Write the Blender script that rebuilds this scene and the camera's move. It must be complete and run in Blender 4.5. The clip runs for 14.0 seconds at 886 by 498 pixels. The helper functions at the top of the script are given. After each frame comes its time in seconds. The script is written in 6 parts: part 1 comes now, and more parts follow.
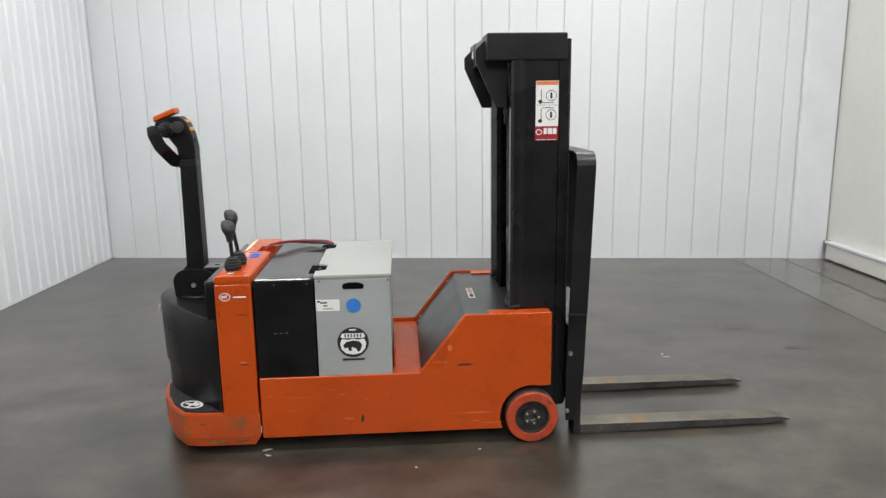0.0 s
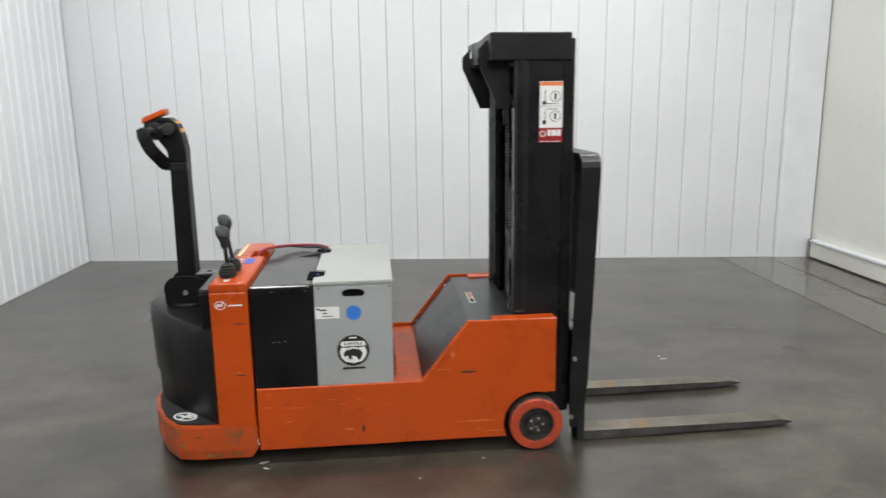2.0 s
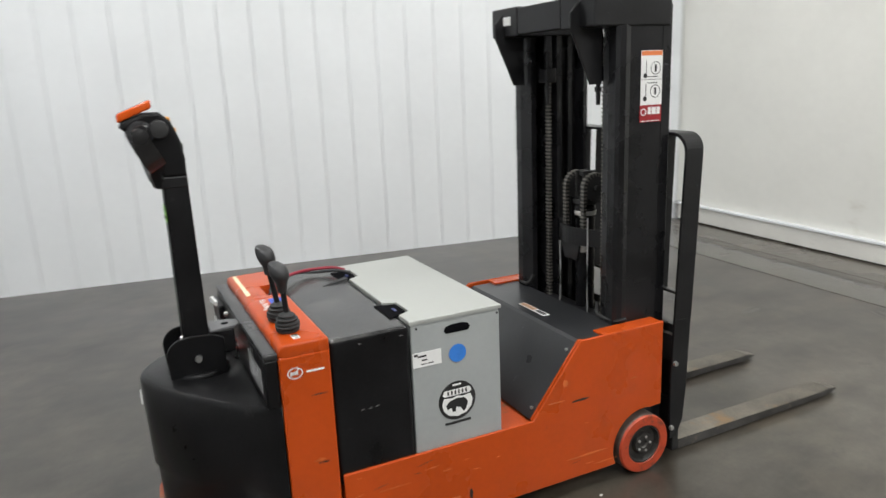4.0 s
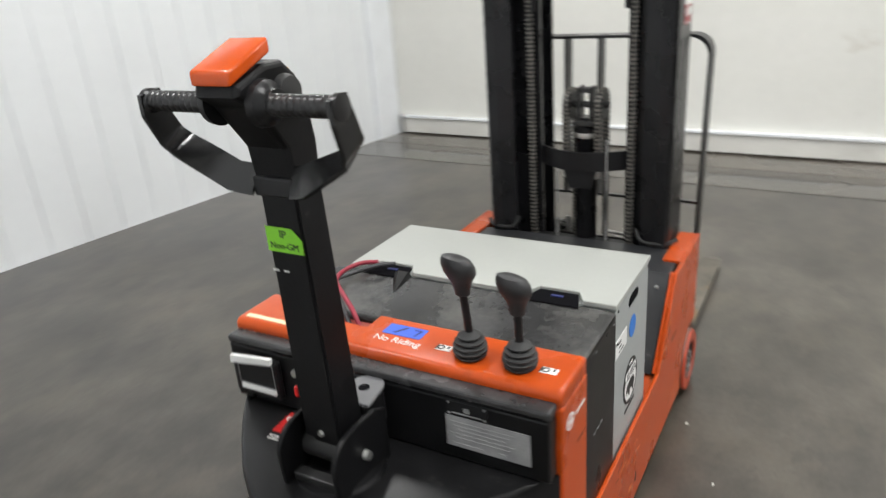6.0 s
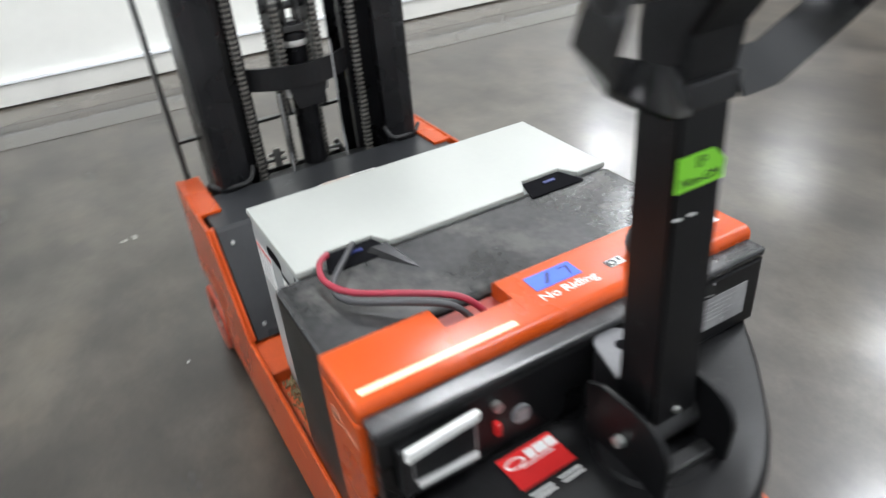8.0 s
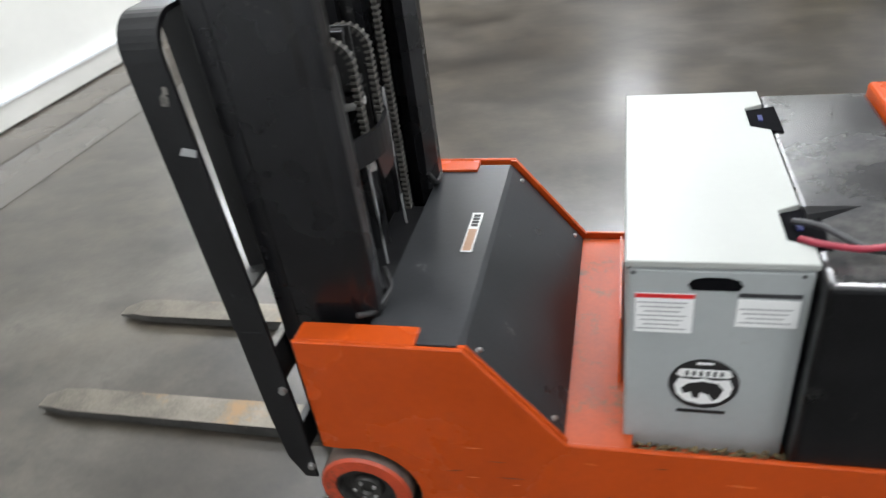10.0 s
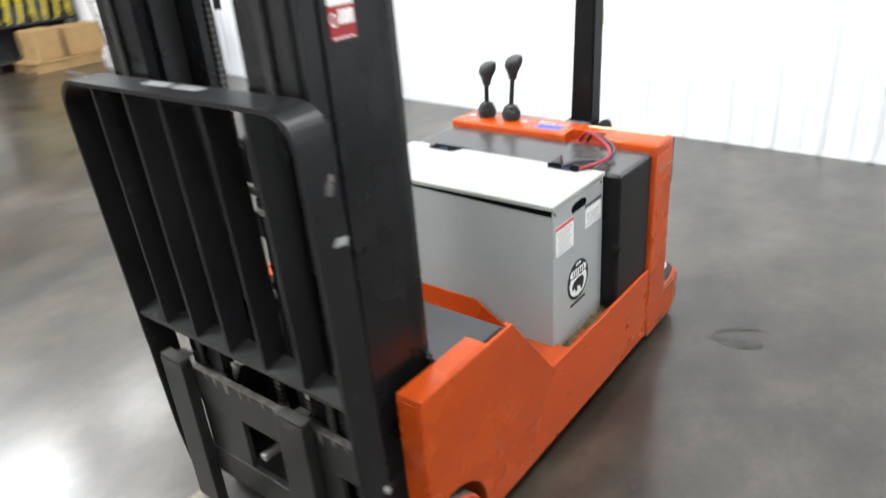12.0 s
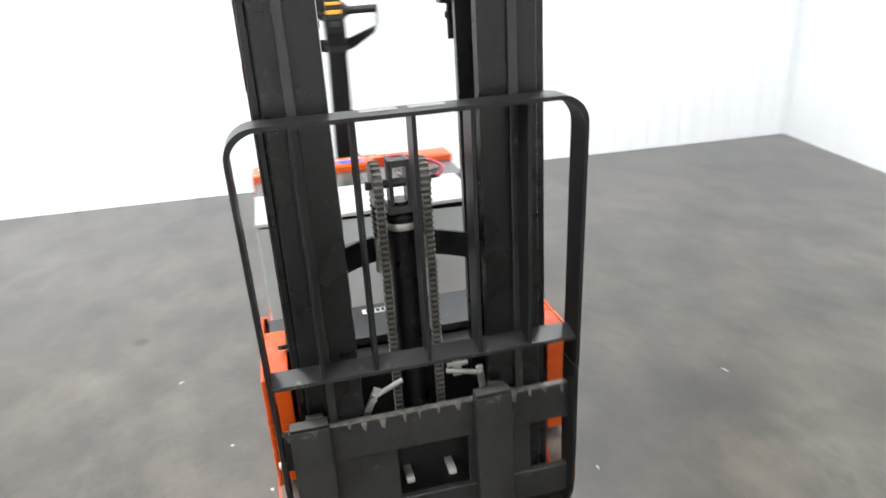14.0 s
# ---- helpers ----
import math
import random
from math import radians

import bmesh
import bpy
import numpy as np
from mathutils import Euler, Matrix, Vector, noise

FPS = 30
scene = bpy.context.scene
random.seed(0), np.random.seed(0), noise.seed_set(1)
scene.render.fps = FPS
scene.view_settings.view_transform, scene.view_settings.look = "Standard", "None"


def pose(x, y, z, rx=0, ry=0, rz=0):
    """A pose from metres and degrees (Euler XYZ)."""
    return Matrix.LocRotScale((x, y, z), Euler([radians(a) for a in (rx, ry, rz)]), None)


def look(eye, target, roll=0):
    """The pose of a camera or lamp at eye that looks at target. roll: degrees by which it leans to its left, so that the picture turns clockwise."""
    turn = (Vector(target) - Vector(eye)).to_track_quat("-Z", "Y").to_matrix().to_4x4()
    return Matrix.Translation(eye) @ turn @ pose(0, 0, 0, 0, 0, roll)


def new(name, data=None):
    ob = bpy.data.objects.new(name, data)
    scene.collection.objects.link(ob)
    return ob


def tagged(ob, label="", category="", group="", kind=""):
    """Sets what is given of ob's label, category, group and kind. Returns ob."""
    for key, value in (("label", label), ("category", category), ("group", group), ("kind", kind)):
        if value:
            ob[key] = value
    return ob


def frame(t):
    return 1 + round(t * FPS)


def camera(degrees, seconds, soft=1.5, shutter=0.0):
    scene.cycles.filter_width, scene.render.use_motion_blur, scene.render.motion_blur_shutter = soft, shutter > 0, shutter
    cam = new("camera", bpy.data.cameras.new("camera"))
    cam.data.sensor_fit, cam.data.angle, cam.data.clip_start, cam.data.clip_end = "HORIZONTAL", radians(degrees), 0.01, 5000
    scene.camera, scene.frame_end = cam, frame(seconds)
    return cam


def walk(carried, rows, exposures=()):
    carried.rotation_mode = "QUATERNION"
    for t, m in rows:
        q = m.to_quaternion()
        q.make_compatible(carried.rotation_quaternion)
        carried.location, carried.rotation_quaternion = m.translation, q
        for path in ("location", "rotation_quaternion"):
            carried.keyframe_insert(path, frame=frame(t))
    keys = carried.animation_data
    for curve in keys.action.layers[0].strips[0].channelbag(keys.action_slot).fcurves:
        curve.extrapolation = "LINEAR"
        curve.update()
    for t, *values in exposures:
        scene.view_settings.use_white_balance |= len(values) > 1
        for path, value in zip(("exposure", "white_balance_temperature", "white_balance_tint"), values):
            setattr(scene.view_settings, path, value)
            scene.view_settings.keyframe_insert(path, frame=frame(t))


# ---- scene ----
cam = camera(64.3, 14.0, soft=1.4, shutter=0.8)
EXPOSURES = [(0, -0.37, 6600, 10), (3, -0.37, 6600, 10), (5.5, -0.32, 6640, 10), (6.5, -0.06, 6560, 10), (7.5, 0.15, 6260, 10), (9, 0.05, 6260, 10), (11.5, 0.34, 6380, 10), (12.5, 0.57, 6430, 10), (14, 0.64, 6480, 10)]
PATH = [
    (0, (0.809, -3.456, 1.527), (0.93, -1.499, 1.135), -0.8),
    (0.5, (0.815, -3.447, 1.534), (0.936, -1.491, 1.132), -1.2),
    (1, (0.822, -3.44, 1.529), (0.945, -1.484, 1.131), -1.1),
    (1.5, (0.811, -3.425, 1.542), (0.938, -1.469, 1.142), -2.0),
    (2, (0.699, -3.364, 1.543), (0.889, -1.414, 1.144), -0.8),
    (2.5, (0.444, -3.238, 1.551), (0.622, -1.304, 1.071), -1.1),
    (3, (0.141, -3.008, 1.544), (0.308, -1.081, 1.038), -1.3),
    (3.2, (0.042, -2.887, 1.555), (0.321, -0.968, 1.065), -1.2),
    (5.3, (-1.0, -1.472, 1.604), (0.342, -0.14, 0.952), -3.6),
    (5.5, (-1.057, -1.288, 1.623), (0.336, -0.032, 0.93), -3.0),
    (6, (-1.117, -0.862, 1.637), (0.476, 0.082, 0.882), -4.5),
    (6.5, (-1.198, -0.457, 1.627), (0.553, 0.043, 0.802), -6.7),
    (7, (-1.124, -0.067, 1.617), (0.631, 0.014, 0.662), -5.8),
    (7.5, (-0.975, 0.319, 1.608), (0.712, -0.036, 0.592), -4.9),
    (8, (-0.761, 0.656, 1.597), (0.735, -0.126, 0.525), -5.3),
    (8.5, (-0.424, 0.904, 1.604), (0.897, -0.187, 0.573), -6.3),
    (9, (-0.06, 1.194, 1.591), (0.959, -0.147, 0.514), -11.3),
    (9.2, (0.103, 1.28, 1.615), (1.027, -0.118, 0.524), -11.5),
    (11.3, (1.91, 1.6, 1.6), (1.065, 0.126, 0.544), -1.9),
    (11.5, (2.081, 1.537, 1.608), (0.99, 0.198, 0.601), -2.4),
    (12, (2.418, 1.315, 1.621), (1.029, 0.169, 0.752), -4.8),
    (12.5, (2.778, 0.95, 1.671), (1.109, 0.153, 0.91), -1.2),
    (13, (3.036, 0.586, 1.632), (1.263, 0.1, 0.844), -2.3),
    (13.5, (3.119, 0.171, 1.654), (1.277, 0.068, 0.881), -3.3),
    (14, (3.166, -0.303, 1.626), (1.357, 0.099, 0.873), -3.6),
]
walk(cam, [(t, look(eye, target, roll)) for t, eye, target, roll in PATH],
     exposures=EXPOSURES)

LAMP_POWER = 90
# ---- world and lights ----
world = bpy.data.worlds.new("hall_world")
world.use_nodes = True
world.node_tree.nodes["Background"].inputs[0].default_value = (0.9, 0.95, 1.0, 1)
world.node_tree.nodes["Background"].inputs[1].default_value = 0.25
scene.world = world

CEIL = 4.6
# place of each ceiling light and its share of the power
# the last four are unseen, added overhead to fill the walls and truck
LAMPS = [(0.8, -4.7, 1.1), (4.2, -4.85, 1.1), (6.6, -5.1, 1.1), (0.6, -7.15, 1.1), (2.2, -7.1, 0.7), (-1.2, -7.4, 0.4), (6.1, -10.0, 0.6), (7.1, -7.9, 1.1), (8.7, -8.0, 1.1), (11.0, -8.5, 1.1),
         (0.6, -12.9, 0.6), (-0.6, -1.4, 1.1), (2.9, -1.4, 1.1), (-0.8, 1.9, 0.78), (2.6, 1.7, 0.78)]
for lx, ly, share in LAMPS:
    ld = bpy.data.lights.new("ceiling_light_beam", "AREA")
    ld.shape, ld.size, ld.size_y = "RECTANGLE", 1.0, 0.45
    ld.energy = LAMP_POWER * share
    ld.color = (0.965, 0.985, 1.0)
    lo = new("ceiling_light_beam", ld)
    lo.location = (lx, ly, CEIL - 0.13)


# ---- materials ----
def mat(name, base, rough=0.5, metal=0.0, var=0.08, scale=6.0, bump=0.0, bscale=60.0, spots=None, spot_amount=0.0, spot_scale=5.0, coat=0.0, spec=0.5):
    """A surface with fine grain, broad tone changes, optional worn spots of another colour and a fine relief."""
    m = bpy.data.materials.new(name)
    m.use_nodes = True
    nt = m.node_tree
    b = nt.nodes["Principled BSDF"]
    co = nt.nodes.new("ShaderNodeTexCoord")
    n1 = nt.nodes.new("ShaderNodeTexNoise")
    n1.inputs["Scale"].default_value, n1.inputs["Detail"].default_value = scale, 6
    n2 = nt.nodes.new("ShaderNodeTexNoise")
    n2.inputs["Scale"].default_value, n2.inputs["Detail"].default_value = scale * 14, 4
    for n in (n1, n2):
        nt.links.new(co.outputs["Object"], n.inputs["Vector"])
    add = nt.nodes.new("ShaderNodeMath")
    add.operation = "MULTIPLY_ADD"
    nt.links.new(n2.outputs["Fac"], add.inputs[0])
    add.inputs[1].default_value = 0.35
    nt.links.new(n1.outputs["Fac"], add.inputs[2])
    ramp = nt.nodes.new("ShaderNodeValToRGB")
    lo, hi = [max(0, c * (1 - var * 2)) for c in base], [min(1, c * (1 + var * 2)) for c in base]
    ramp.color_ramp.elements[0].position, ramp.color_ramp.elements[1].position = 0.4, 0.95
    ramp.color_ramp.elements[0].color, ramp.color_ramp.elements[1].color = (*lo, 1), (*hi, 1)
    nt.links.new(add.outputs[0], ramp.inputs[0])
    colour = ramp.outputs[0]
    if spots:
        n3 = nt.nodes.new("ShaderNodeTexNoise")
        n3.inputs["Scale"].default_value, n3.inputs["Detail"].default_value, n3.inputs["Roughness"].default_value = spot_scale, 9, 0.7
        nt.links.new(co.outputs["Object"], n3.inputs["Vector"])
        r3 = nt.nodes.new("ShaderNodeValToRGB")
        r3.color_ramp.elements[0].position, r3.color_ramp.elements[1].position = 0.66 - spot_amount * 0.3, 0.74 - spot_amount * 0.2
        nt.links.new(n3.outputs["Fac"], r3.inputs[0])
        mix = nt.nodes.new("ShaderNodeMix")
        mix.data_type = "RGBA"
        nt.links.new(r3.outputs[0], mix.inputs["Factor"])
        nt.links.new(colour, mix.inputs[6])
        mix.inputs[7].default_value = (*spots, 1)
        colour = mix.outputs[2]
    nt.links.new(colour, b.inputs["Base Color"])
    rr = nt.nodes.new("ShaderNodeMapRange")
    rr.inputs["To Min"].default_value, rr.inputs["To Max"].default_value = max(0.03, rough - 0.1), min(1, rough + 0.12)
    nt.links.new(n1.outputs["Fac"], rr.inputs["Value"])
    nt.links.new(rr.outputs[0], b.inputs["Roughness"])
    b.inputs["Metallic"].default_value = metal
    b.inputs["Coat Weight"].default_value = coat
    b.inputs["Specular IOR Level"].default_value = spec
    if bump:
        n4 = nt.nodes.new("ShaderNodeTexNoise")
        n4.inputs["Scale"].default_value, n4.inputs["Detail"].default_value = bscale, 3
        nt.links.new(co.outputs["Object"], n4.inputs["Vector"])
        bp = nt.nodes.new("ShaderNodeBump")
        bp.inputs["Strength"].default_value, bp.inputs["Distance"].default_value = bump, 0.004
        nt.links.new(n4.outputs["Fac"], bp.inputs["Height"])
        nt.links.new(bp.outputs[0], b.inputs["Normal"])
    return m


def floor_material():
    m = bpy.data.materials.new("polished_concrete")
    m.use_nodes = True
    nt = m.node_tree
    b = nt.nodes["Principled BSDF"]
    co = nt.nodes.new("ShaderNodeTexCoord")

    def noise_node(scale, detail, rough=0.6, stretch=(1, 1, 1)):
        mp = nt.nodes.new("ShaderNodeMapping")
        mp.inputs["Scale"].default_value = stretch
        nt.links.new(co.outputs["Object"], mp.inputs["Vector"])
        n = nt.nodes.new("ShaderNodeTexNoise")
        n.inputs["Scale"].default_value, n.inputs["Detail"].default_value, n.inputs["Roughness"].default_value = scale, detail, rough
        nt.links.new(mp.outputs[0], n.inputs["Vector"])
        return n

    big, mid, fine, gloss = noise_node(0.55, 5), noise_node(2.2, 4, 0.5, (1, 1.4, 1)), noise_node(45, 4), noise_node(1.1, 3, 0.5)
    r1 = nt.nodes.new("ShaderNodeValToRGB")
    r1.color_ramp.elements[0].position, r1.color_ramp.elements[1].position = 0.36, 0.68
    r1.color_ramp.elements[0].color, r1.color_ramp.elements[1].color = (0.031, 0.025, 0.018, 1), (0.070, 0.063, 0.053, 1)
    nt.links.new(big.outputs["Fac"], r1.inputs[0])
    r2 = nt.nodes.new("ShaderNodeValToRGB")
    r2.color_ramp.elements[0].position, r2.color_ramp.elements[1].position = 0.3, 0.72
    r2.color_ramp.elements[0].color, r2.color_ramp.elements[1].color = (0.40, 0.37, 0.33, 1), (1.42, 1.41, 1.39, 1)
    nt.links.new(mid.outputs["Fac"], r2.inputs[0])
    mul = nt.nodes.new("ShaderNodeMix")
    mul.data_type, mul.blend_type = "RGBA", "MULTIPLY"
    mul.inputs["Factor"].default_value = 1
    nt.links.new(r1.outputs[0], mul.inputs[6])
    nt.links.new(r2.outputs[0], mul.inputs[7])
    r3 = nt.nodes.new("ShaderNodeValToRGB")
    r3.color_ramp.elements[0].position, r3.color_ramp.elements[1].position = 0.3, 0.7
    r3.color_ramp.elements[0].color, r3.color_ramp.elements[1].color = (0.66, 0.64, 0.61, 1), (1.28, 1.28, 1.27, 1)
    blotch = noise_node(7.5, 6, 0.65, (1, 1.3, 1))
    grain = nt.nodes.new("ShaderNodeMix")
    grain.inputs["Factor"].default_value = 0.38
    nt.links.new(blotch.outputs["Fac"], grain.inputs[2])
    nt.links.new(fine.outputs["Fac"], grain.inputs[3])
    nt.links.new(grain.outputs[0], r3.inputs[0])
    mul2 = nt.nodes.new("ShaderNodeMix")
    mul2.data_type, mul2.blend_type = "RGBA", "MULTIPLY"
    mul2.inputs["Factor"].default_value = 1
    nt.links.new(mul.outputs[2], mul2.inputs[6])
    nt.links.new(r3.outputs[0], mul2.inputs[7])
    # dry tan patches, then small dark drips
    last = mul2.outputs[2]
    for sc, lo, hi, tint, most in ((1.25, 0.52, 0.66, (0.100, 0.082, 0.058, 1), 0.45), (3.4, 0.59, 0.66, (0.026, 0.022, 0.018, 1), 0.50)):
        spot = noise_node(sc, 8, 0.68, (1.0, 1.15, 1))
        reach = nt.nodes.new("ShaderNodeMapRange")
        reach.inputs["From Min"].default_value, reach.inputs["From Max"].default_value = lo, hi
        reach.inputs["To Max"].default_value = most
        nt.links.new(spot.outputs["Fac"], reach.inputs["Value"])
        over = nt.nodes.new("ShaderNodeMix")
        over.data_type = "RGBA"
        nt.links.new(reach.outputs[0], over.inputs["Factor"])
        nt.links.new(last, over.inputs[6])
        over.inputs[7].default_value = tint
        last = over.outputs[2]
    nt.links.new(last, b.inputs["Base Color"])
    rr = nt.nodes.new("ShaderNodeMapRange")
    rr.inputs["To Min"].default_value, rr.inputs["To Max"].default_value = 0.10, 0.27
    nt.links.new(gloss.outputs["Fac"], rr.inputs["Value"])
    rough2 = nt.nodes.new("ShaderNodeMapRange")
    rough2.inputs["To Min"].default_value, rough2.inputs["To Max"].default_value = 0.24, 0.46
    nt.links.new(gloss.outputs["Fac"], rough2.inputs["Value"])
    nt.links.new(rough2.outputs[0], b.inputs["Roughness"])
    b.inputs["Specular IOR Level"].default_value = 0.5
    b.inputs["Coat Weight"].default_value = 0.5
    nt.links.new(rr.outputs[0], b.inputs["Coat Roughness"])
    bp = nt.nodes.new("ShaderNodeBump")
    bp.inputs["Strength"].default_value, bp.inputs["Distance"].default_value = 0.03, 0.004
    nt.links.new(mid.outputs["Fac"], bp.inputs["Height"])
    nt.links.new(bp.outputs[0], b.inputs["Normal"])
    return m


def glow(name, colour, strength):
    m = bpy.data.materials.new(name)
    m.use_nodes = True
    b = m.node_tree.nodes["Principled BSDF"]
    b.inputs["Base Color"].default_value = (*colour, 1)
    b.inputs["Emission Color"].default_value = (*colour, 1)
    b.inputs["Emission Strength"].default_value = strength
    return m


M_FLOOR = floor_material()
M_WALL = mat("white_wall_panel", (0.78, 0.80, 0.81), 0.4, var=0.02, scale=1.2, bump=0.05, bscale=8)
M_WALL_L = mat("white_ribbed_metal", (0.80, 0.82, 0.84), 0.35, var=0.02, scale=1.2, bump=0.05, bscale=8)
M_WALL_R = mat("cream_wall_paint", (0.74, 0.735, 0.69), 0.5, var=0.03, scale=1.0, spots=(0.62, 0.6, 0.54), spot_amount=0.1, spot_scale=1.6)
M_TRIM = mat("white_trim_paint", (0.8, 0.82, 0.84), 0.35, var=0.03, scale=3)
M_GAP = mat("joint_caulk", (0.66, 0.67, 0.68), 0.7)
M_CONC = mat("light_concrete", (0.100, 0.087, 0.071), 0.26, var=0.16, scale=2.5, spots=(0.075, 0.066, 0.053), spot_amount=0.25, spot_scale=2.2, coat=0.5, bump=0.02, bscale=30)
M_CONC2 = mat("worn_light_concrete", (0.072, 0.063, 0.052), 0.25, var=0.2, scale=2.0, spots=(0.05, 0.044, 0.035), spot_amount=0.45, spot_scale=1.6, coat=0.5, bump=0.02, bscale=30)
# tone picked for how bright the floor's reflection of the end wall gets
M_SOUTH = mat("toned_end_wall", (0.46, 0.43, 0.38), 0.7, var=0.1, scale=1.5)
M_BROWN = mat("brown_block_wall", (0.30, 0.26, 0.20), 0.7, var=0.1, scale=2)
M_CEIL = mat("ceiling_white", (0.7, 0.7, 0.68), 0.7, var=0.03, scale=1)
M_ORANGE = mat("orange_paint", (0.465, 0.062, 0.006), 0.27, var=0.07, scale=3.5, spots=(0.40, 0.058, 0.010), spot_amount=0.12, spot_scale=7, bump=0.04, bscale=90, spec=0.36)
M_ORANGE_WORN = mat("worn_orange_paint", (0.46, 0.066, 0.009), 0.45, var=0.12, scale=6, spots=(0.17, 0.085, 0.035), spot_amount=0.42, spot_scale=9, bump=0.08, bscale=70)
M_ORANGE_BTN = mat("orange_plastic", (0.56, 0.075, 0.006), 0.2, var=0.03, scale=10)
M_BLACK = mat("black_paint", (0.010, 0.010, 0.0108), 0.36, var=0.2, scale=5, spots=(0.05, 0.05, 0.05), spot_amount=0.02, spot_scale=14, bump=0.05, bscale=80, spec=0.32)
M_MAST = mat("satin_black_steel", (0.0085, 0.0085, 0.0095), 0.27, var=0.25, scale=7, spots=(0.07, 0.065, 0.06), spot_amount=0.05, spot_scale=14, bump=0.04, bscale=60, spec=0.34)
M_CARR = mat("scuffed_black_steel", (0.016, 0.016, 0.016), 0.42, var=0.3, scale=9, spots=(0.12, 0.115, 0.11), spot_amount=0.12, spot_scale=16, bump=0.08, bscale=60)
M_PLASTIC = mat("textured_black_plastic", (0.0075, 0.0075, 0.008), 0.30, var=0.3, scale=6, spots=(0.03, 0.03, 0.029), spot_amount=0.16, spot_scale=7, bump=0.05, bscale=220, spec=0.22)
# cover top: dusty scuffs, plus blurred lamp sheen raised into the base colour
M_COVER = mat("scuffed_sheen_cover", (0.032, 0.032, 0.0325), 0.21, var=0.35, scale=4, spots=(0.075, 0.074, 0.070), spot_amount=0.6, spot_scale=6, bump=0.10, bscale=24, spec=0.5)
M_RAIL = mat("scuffed_white_rail", (0.66, 0.65, 0.61), 0.45, var=0.05, scale=3, spots=(0.4, 0.38, 0.34), spot_amount=0.12, spot_scale=4)
M_EDGE = mat("dark_panel_edge", (0.030, 0.030, 0.031), 0.24, var=0.25, scale=9, spots=(0.06, 0.06, 0.058), spot_amount=0.25, spot_scale=14)
M_TILLER = mat("matt_black_tiller", (0.0045, 0.0045, 0.005), 0.42, var=0.3, scale=8, spots=(0.03, 0.03, 0.03), spot_amount=0.06, spot_scale=16, bump=0.06, bscale=120, spec=0.22)
M_DUSTY = mat("dusty_black_plastic", (0.011, 0.011, 0.0113), 0.30, var=0.3, scale=6, spots=(0.040, 0.039, 0.036), spot_amount=0.45, spot_scale=7, bump=0.05, bscale=120, spec=0.36)
M_INKB = mat("dark_blue_ink", (0.012, 0.02, 0.12), 0.5)
M_WORNP = mat("brown_worn_paint", (0.20, 0.075, 0.022), 0.55, var=0.3, scale=30)
M_RUB = mat("rubbed_orange", (0.54, 0.125, 0.028), 0.4, var=0.15, scale=30)
M_TAN = mat("tan_print", (0.45, 0.27, 0.17), 0.5)
M_HOOD = mat("dark_grey_sheet_metal", (0.026, 0.027, 0.029), 0.30, var=0.12, scale=5, spots=(0.12, 0.12, 0.12), spot_amount=0.05, spot_scale=10, bump=0.05, bscale=90)
M_STRIP = mat("grey_plastic_edge", (0.13, 0.13, 0.135), 0.5, var=0.1, scale=8)
M_GREY = mat("light_grey_paint", (0.335, 0.352, 0.345), 0.4, var=0.04, scale=4, spots=(0.3, 0.3, 0.27), spot_amount=0.05, spot_scale=8)
M_LID = mat("pale_grey_lid", (0.36, 0.37, 0.345), 0.36, var=0.02, scale=4, bump=0.02, bscale=14)
M_VOID = mat("dark_hollow", (0.004, 0.004, 0.005), 0.9, spec=0.05)
M_RUBBER = mat("black_rubber", (0.018, 0.018, 0.018), 0.6, var=0.15, scale=12, bump=0.1, bscale=150)
M_KNOB = mat("worn_black_knob", (0.02, 0.02, 0.021), 0.45, var=0.3, scale=20, bump=0.15, bscale=160)
M_TYRE = mat("orange_red_polyurethane", (0.44, 0.055, 0.018), 0.45, var=0.15, scale=9, spots=(0.11, 0.04, 0.025), spot_amount=0.42, spot_scale=16)
M_TREAD = mat("dirty_tyre_tread", (0.115, 0.082, 0.066), 0.6, var=0.25, scale=14, spots=(0.06, 0.05, 0.045), spot_amount=0.4, spot_scale=20, bump=0.1, bscale=90)
M_RIM = mat("dirty_steel_rim", (0.055, 0.052, 0.048), 0.5, 0.6, var=0.3, scale=16)
M_STEEL = mat("worn_bare_steel", (0.17, 0.152, 0.125), 0.46, 0.55, var=0.25, scale=7, spots=(0.26, 0.17, 0.09), spot_amount=0.35, spot_scale=5, bump=0.1, bscale=60)
M_FORK_SIDE = mat("dark_fork_steel", (0.06, 0.058, 0.055), 0.45, 0.3, var=0.25, scale=9, spots=(0.2, 0.17, 0.13), spot_amount=0.2, spot_scale=12)
M_CHAIN = mat("oily_chain_steel", (0.035, 0.033, 0.030), 0.4, 0.3, var=0.3, scale=30)
M_LINK = mat("rubbed_chain_plate", (0.14, 0.132, 0.118), 0.42, 0.4, var=0.25, scale=30)
M_GRIP = mat("smooth_black_grip", (0.012, 0.012, 0.0125), 0.3, var=0.15, scale=12, spec=0.5)
M_STRAP = mat("gloss_black_strap", (0.010, 0.010, 0.0105), 0.22, var=0.15, scale=10, spec=0.6)
M_WEAR = mat("rubbed_steel_mark", (0.17, 0.16, 0.145), 0.4, 0.4, var=0.35, scale=40)
M_ENAMEL = mat("white_enamel", (0.7, 0.7, 0.68), 0.35, var=0.04, scale=4)
M_SHELF = mat("dark_shelf_steel", (0.03, 0.03, 0.032), 0.5, var=0.2, scale=6)
M_BAG = mat("grey_white_sack", (0.42, 0.41, 0.40), 0.75, var=0.12, scale=9, bump=0.3, bscale=25)
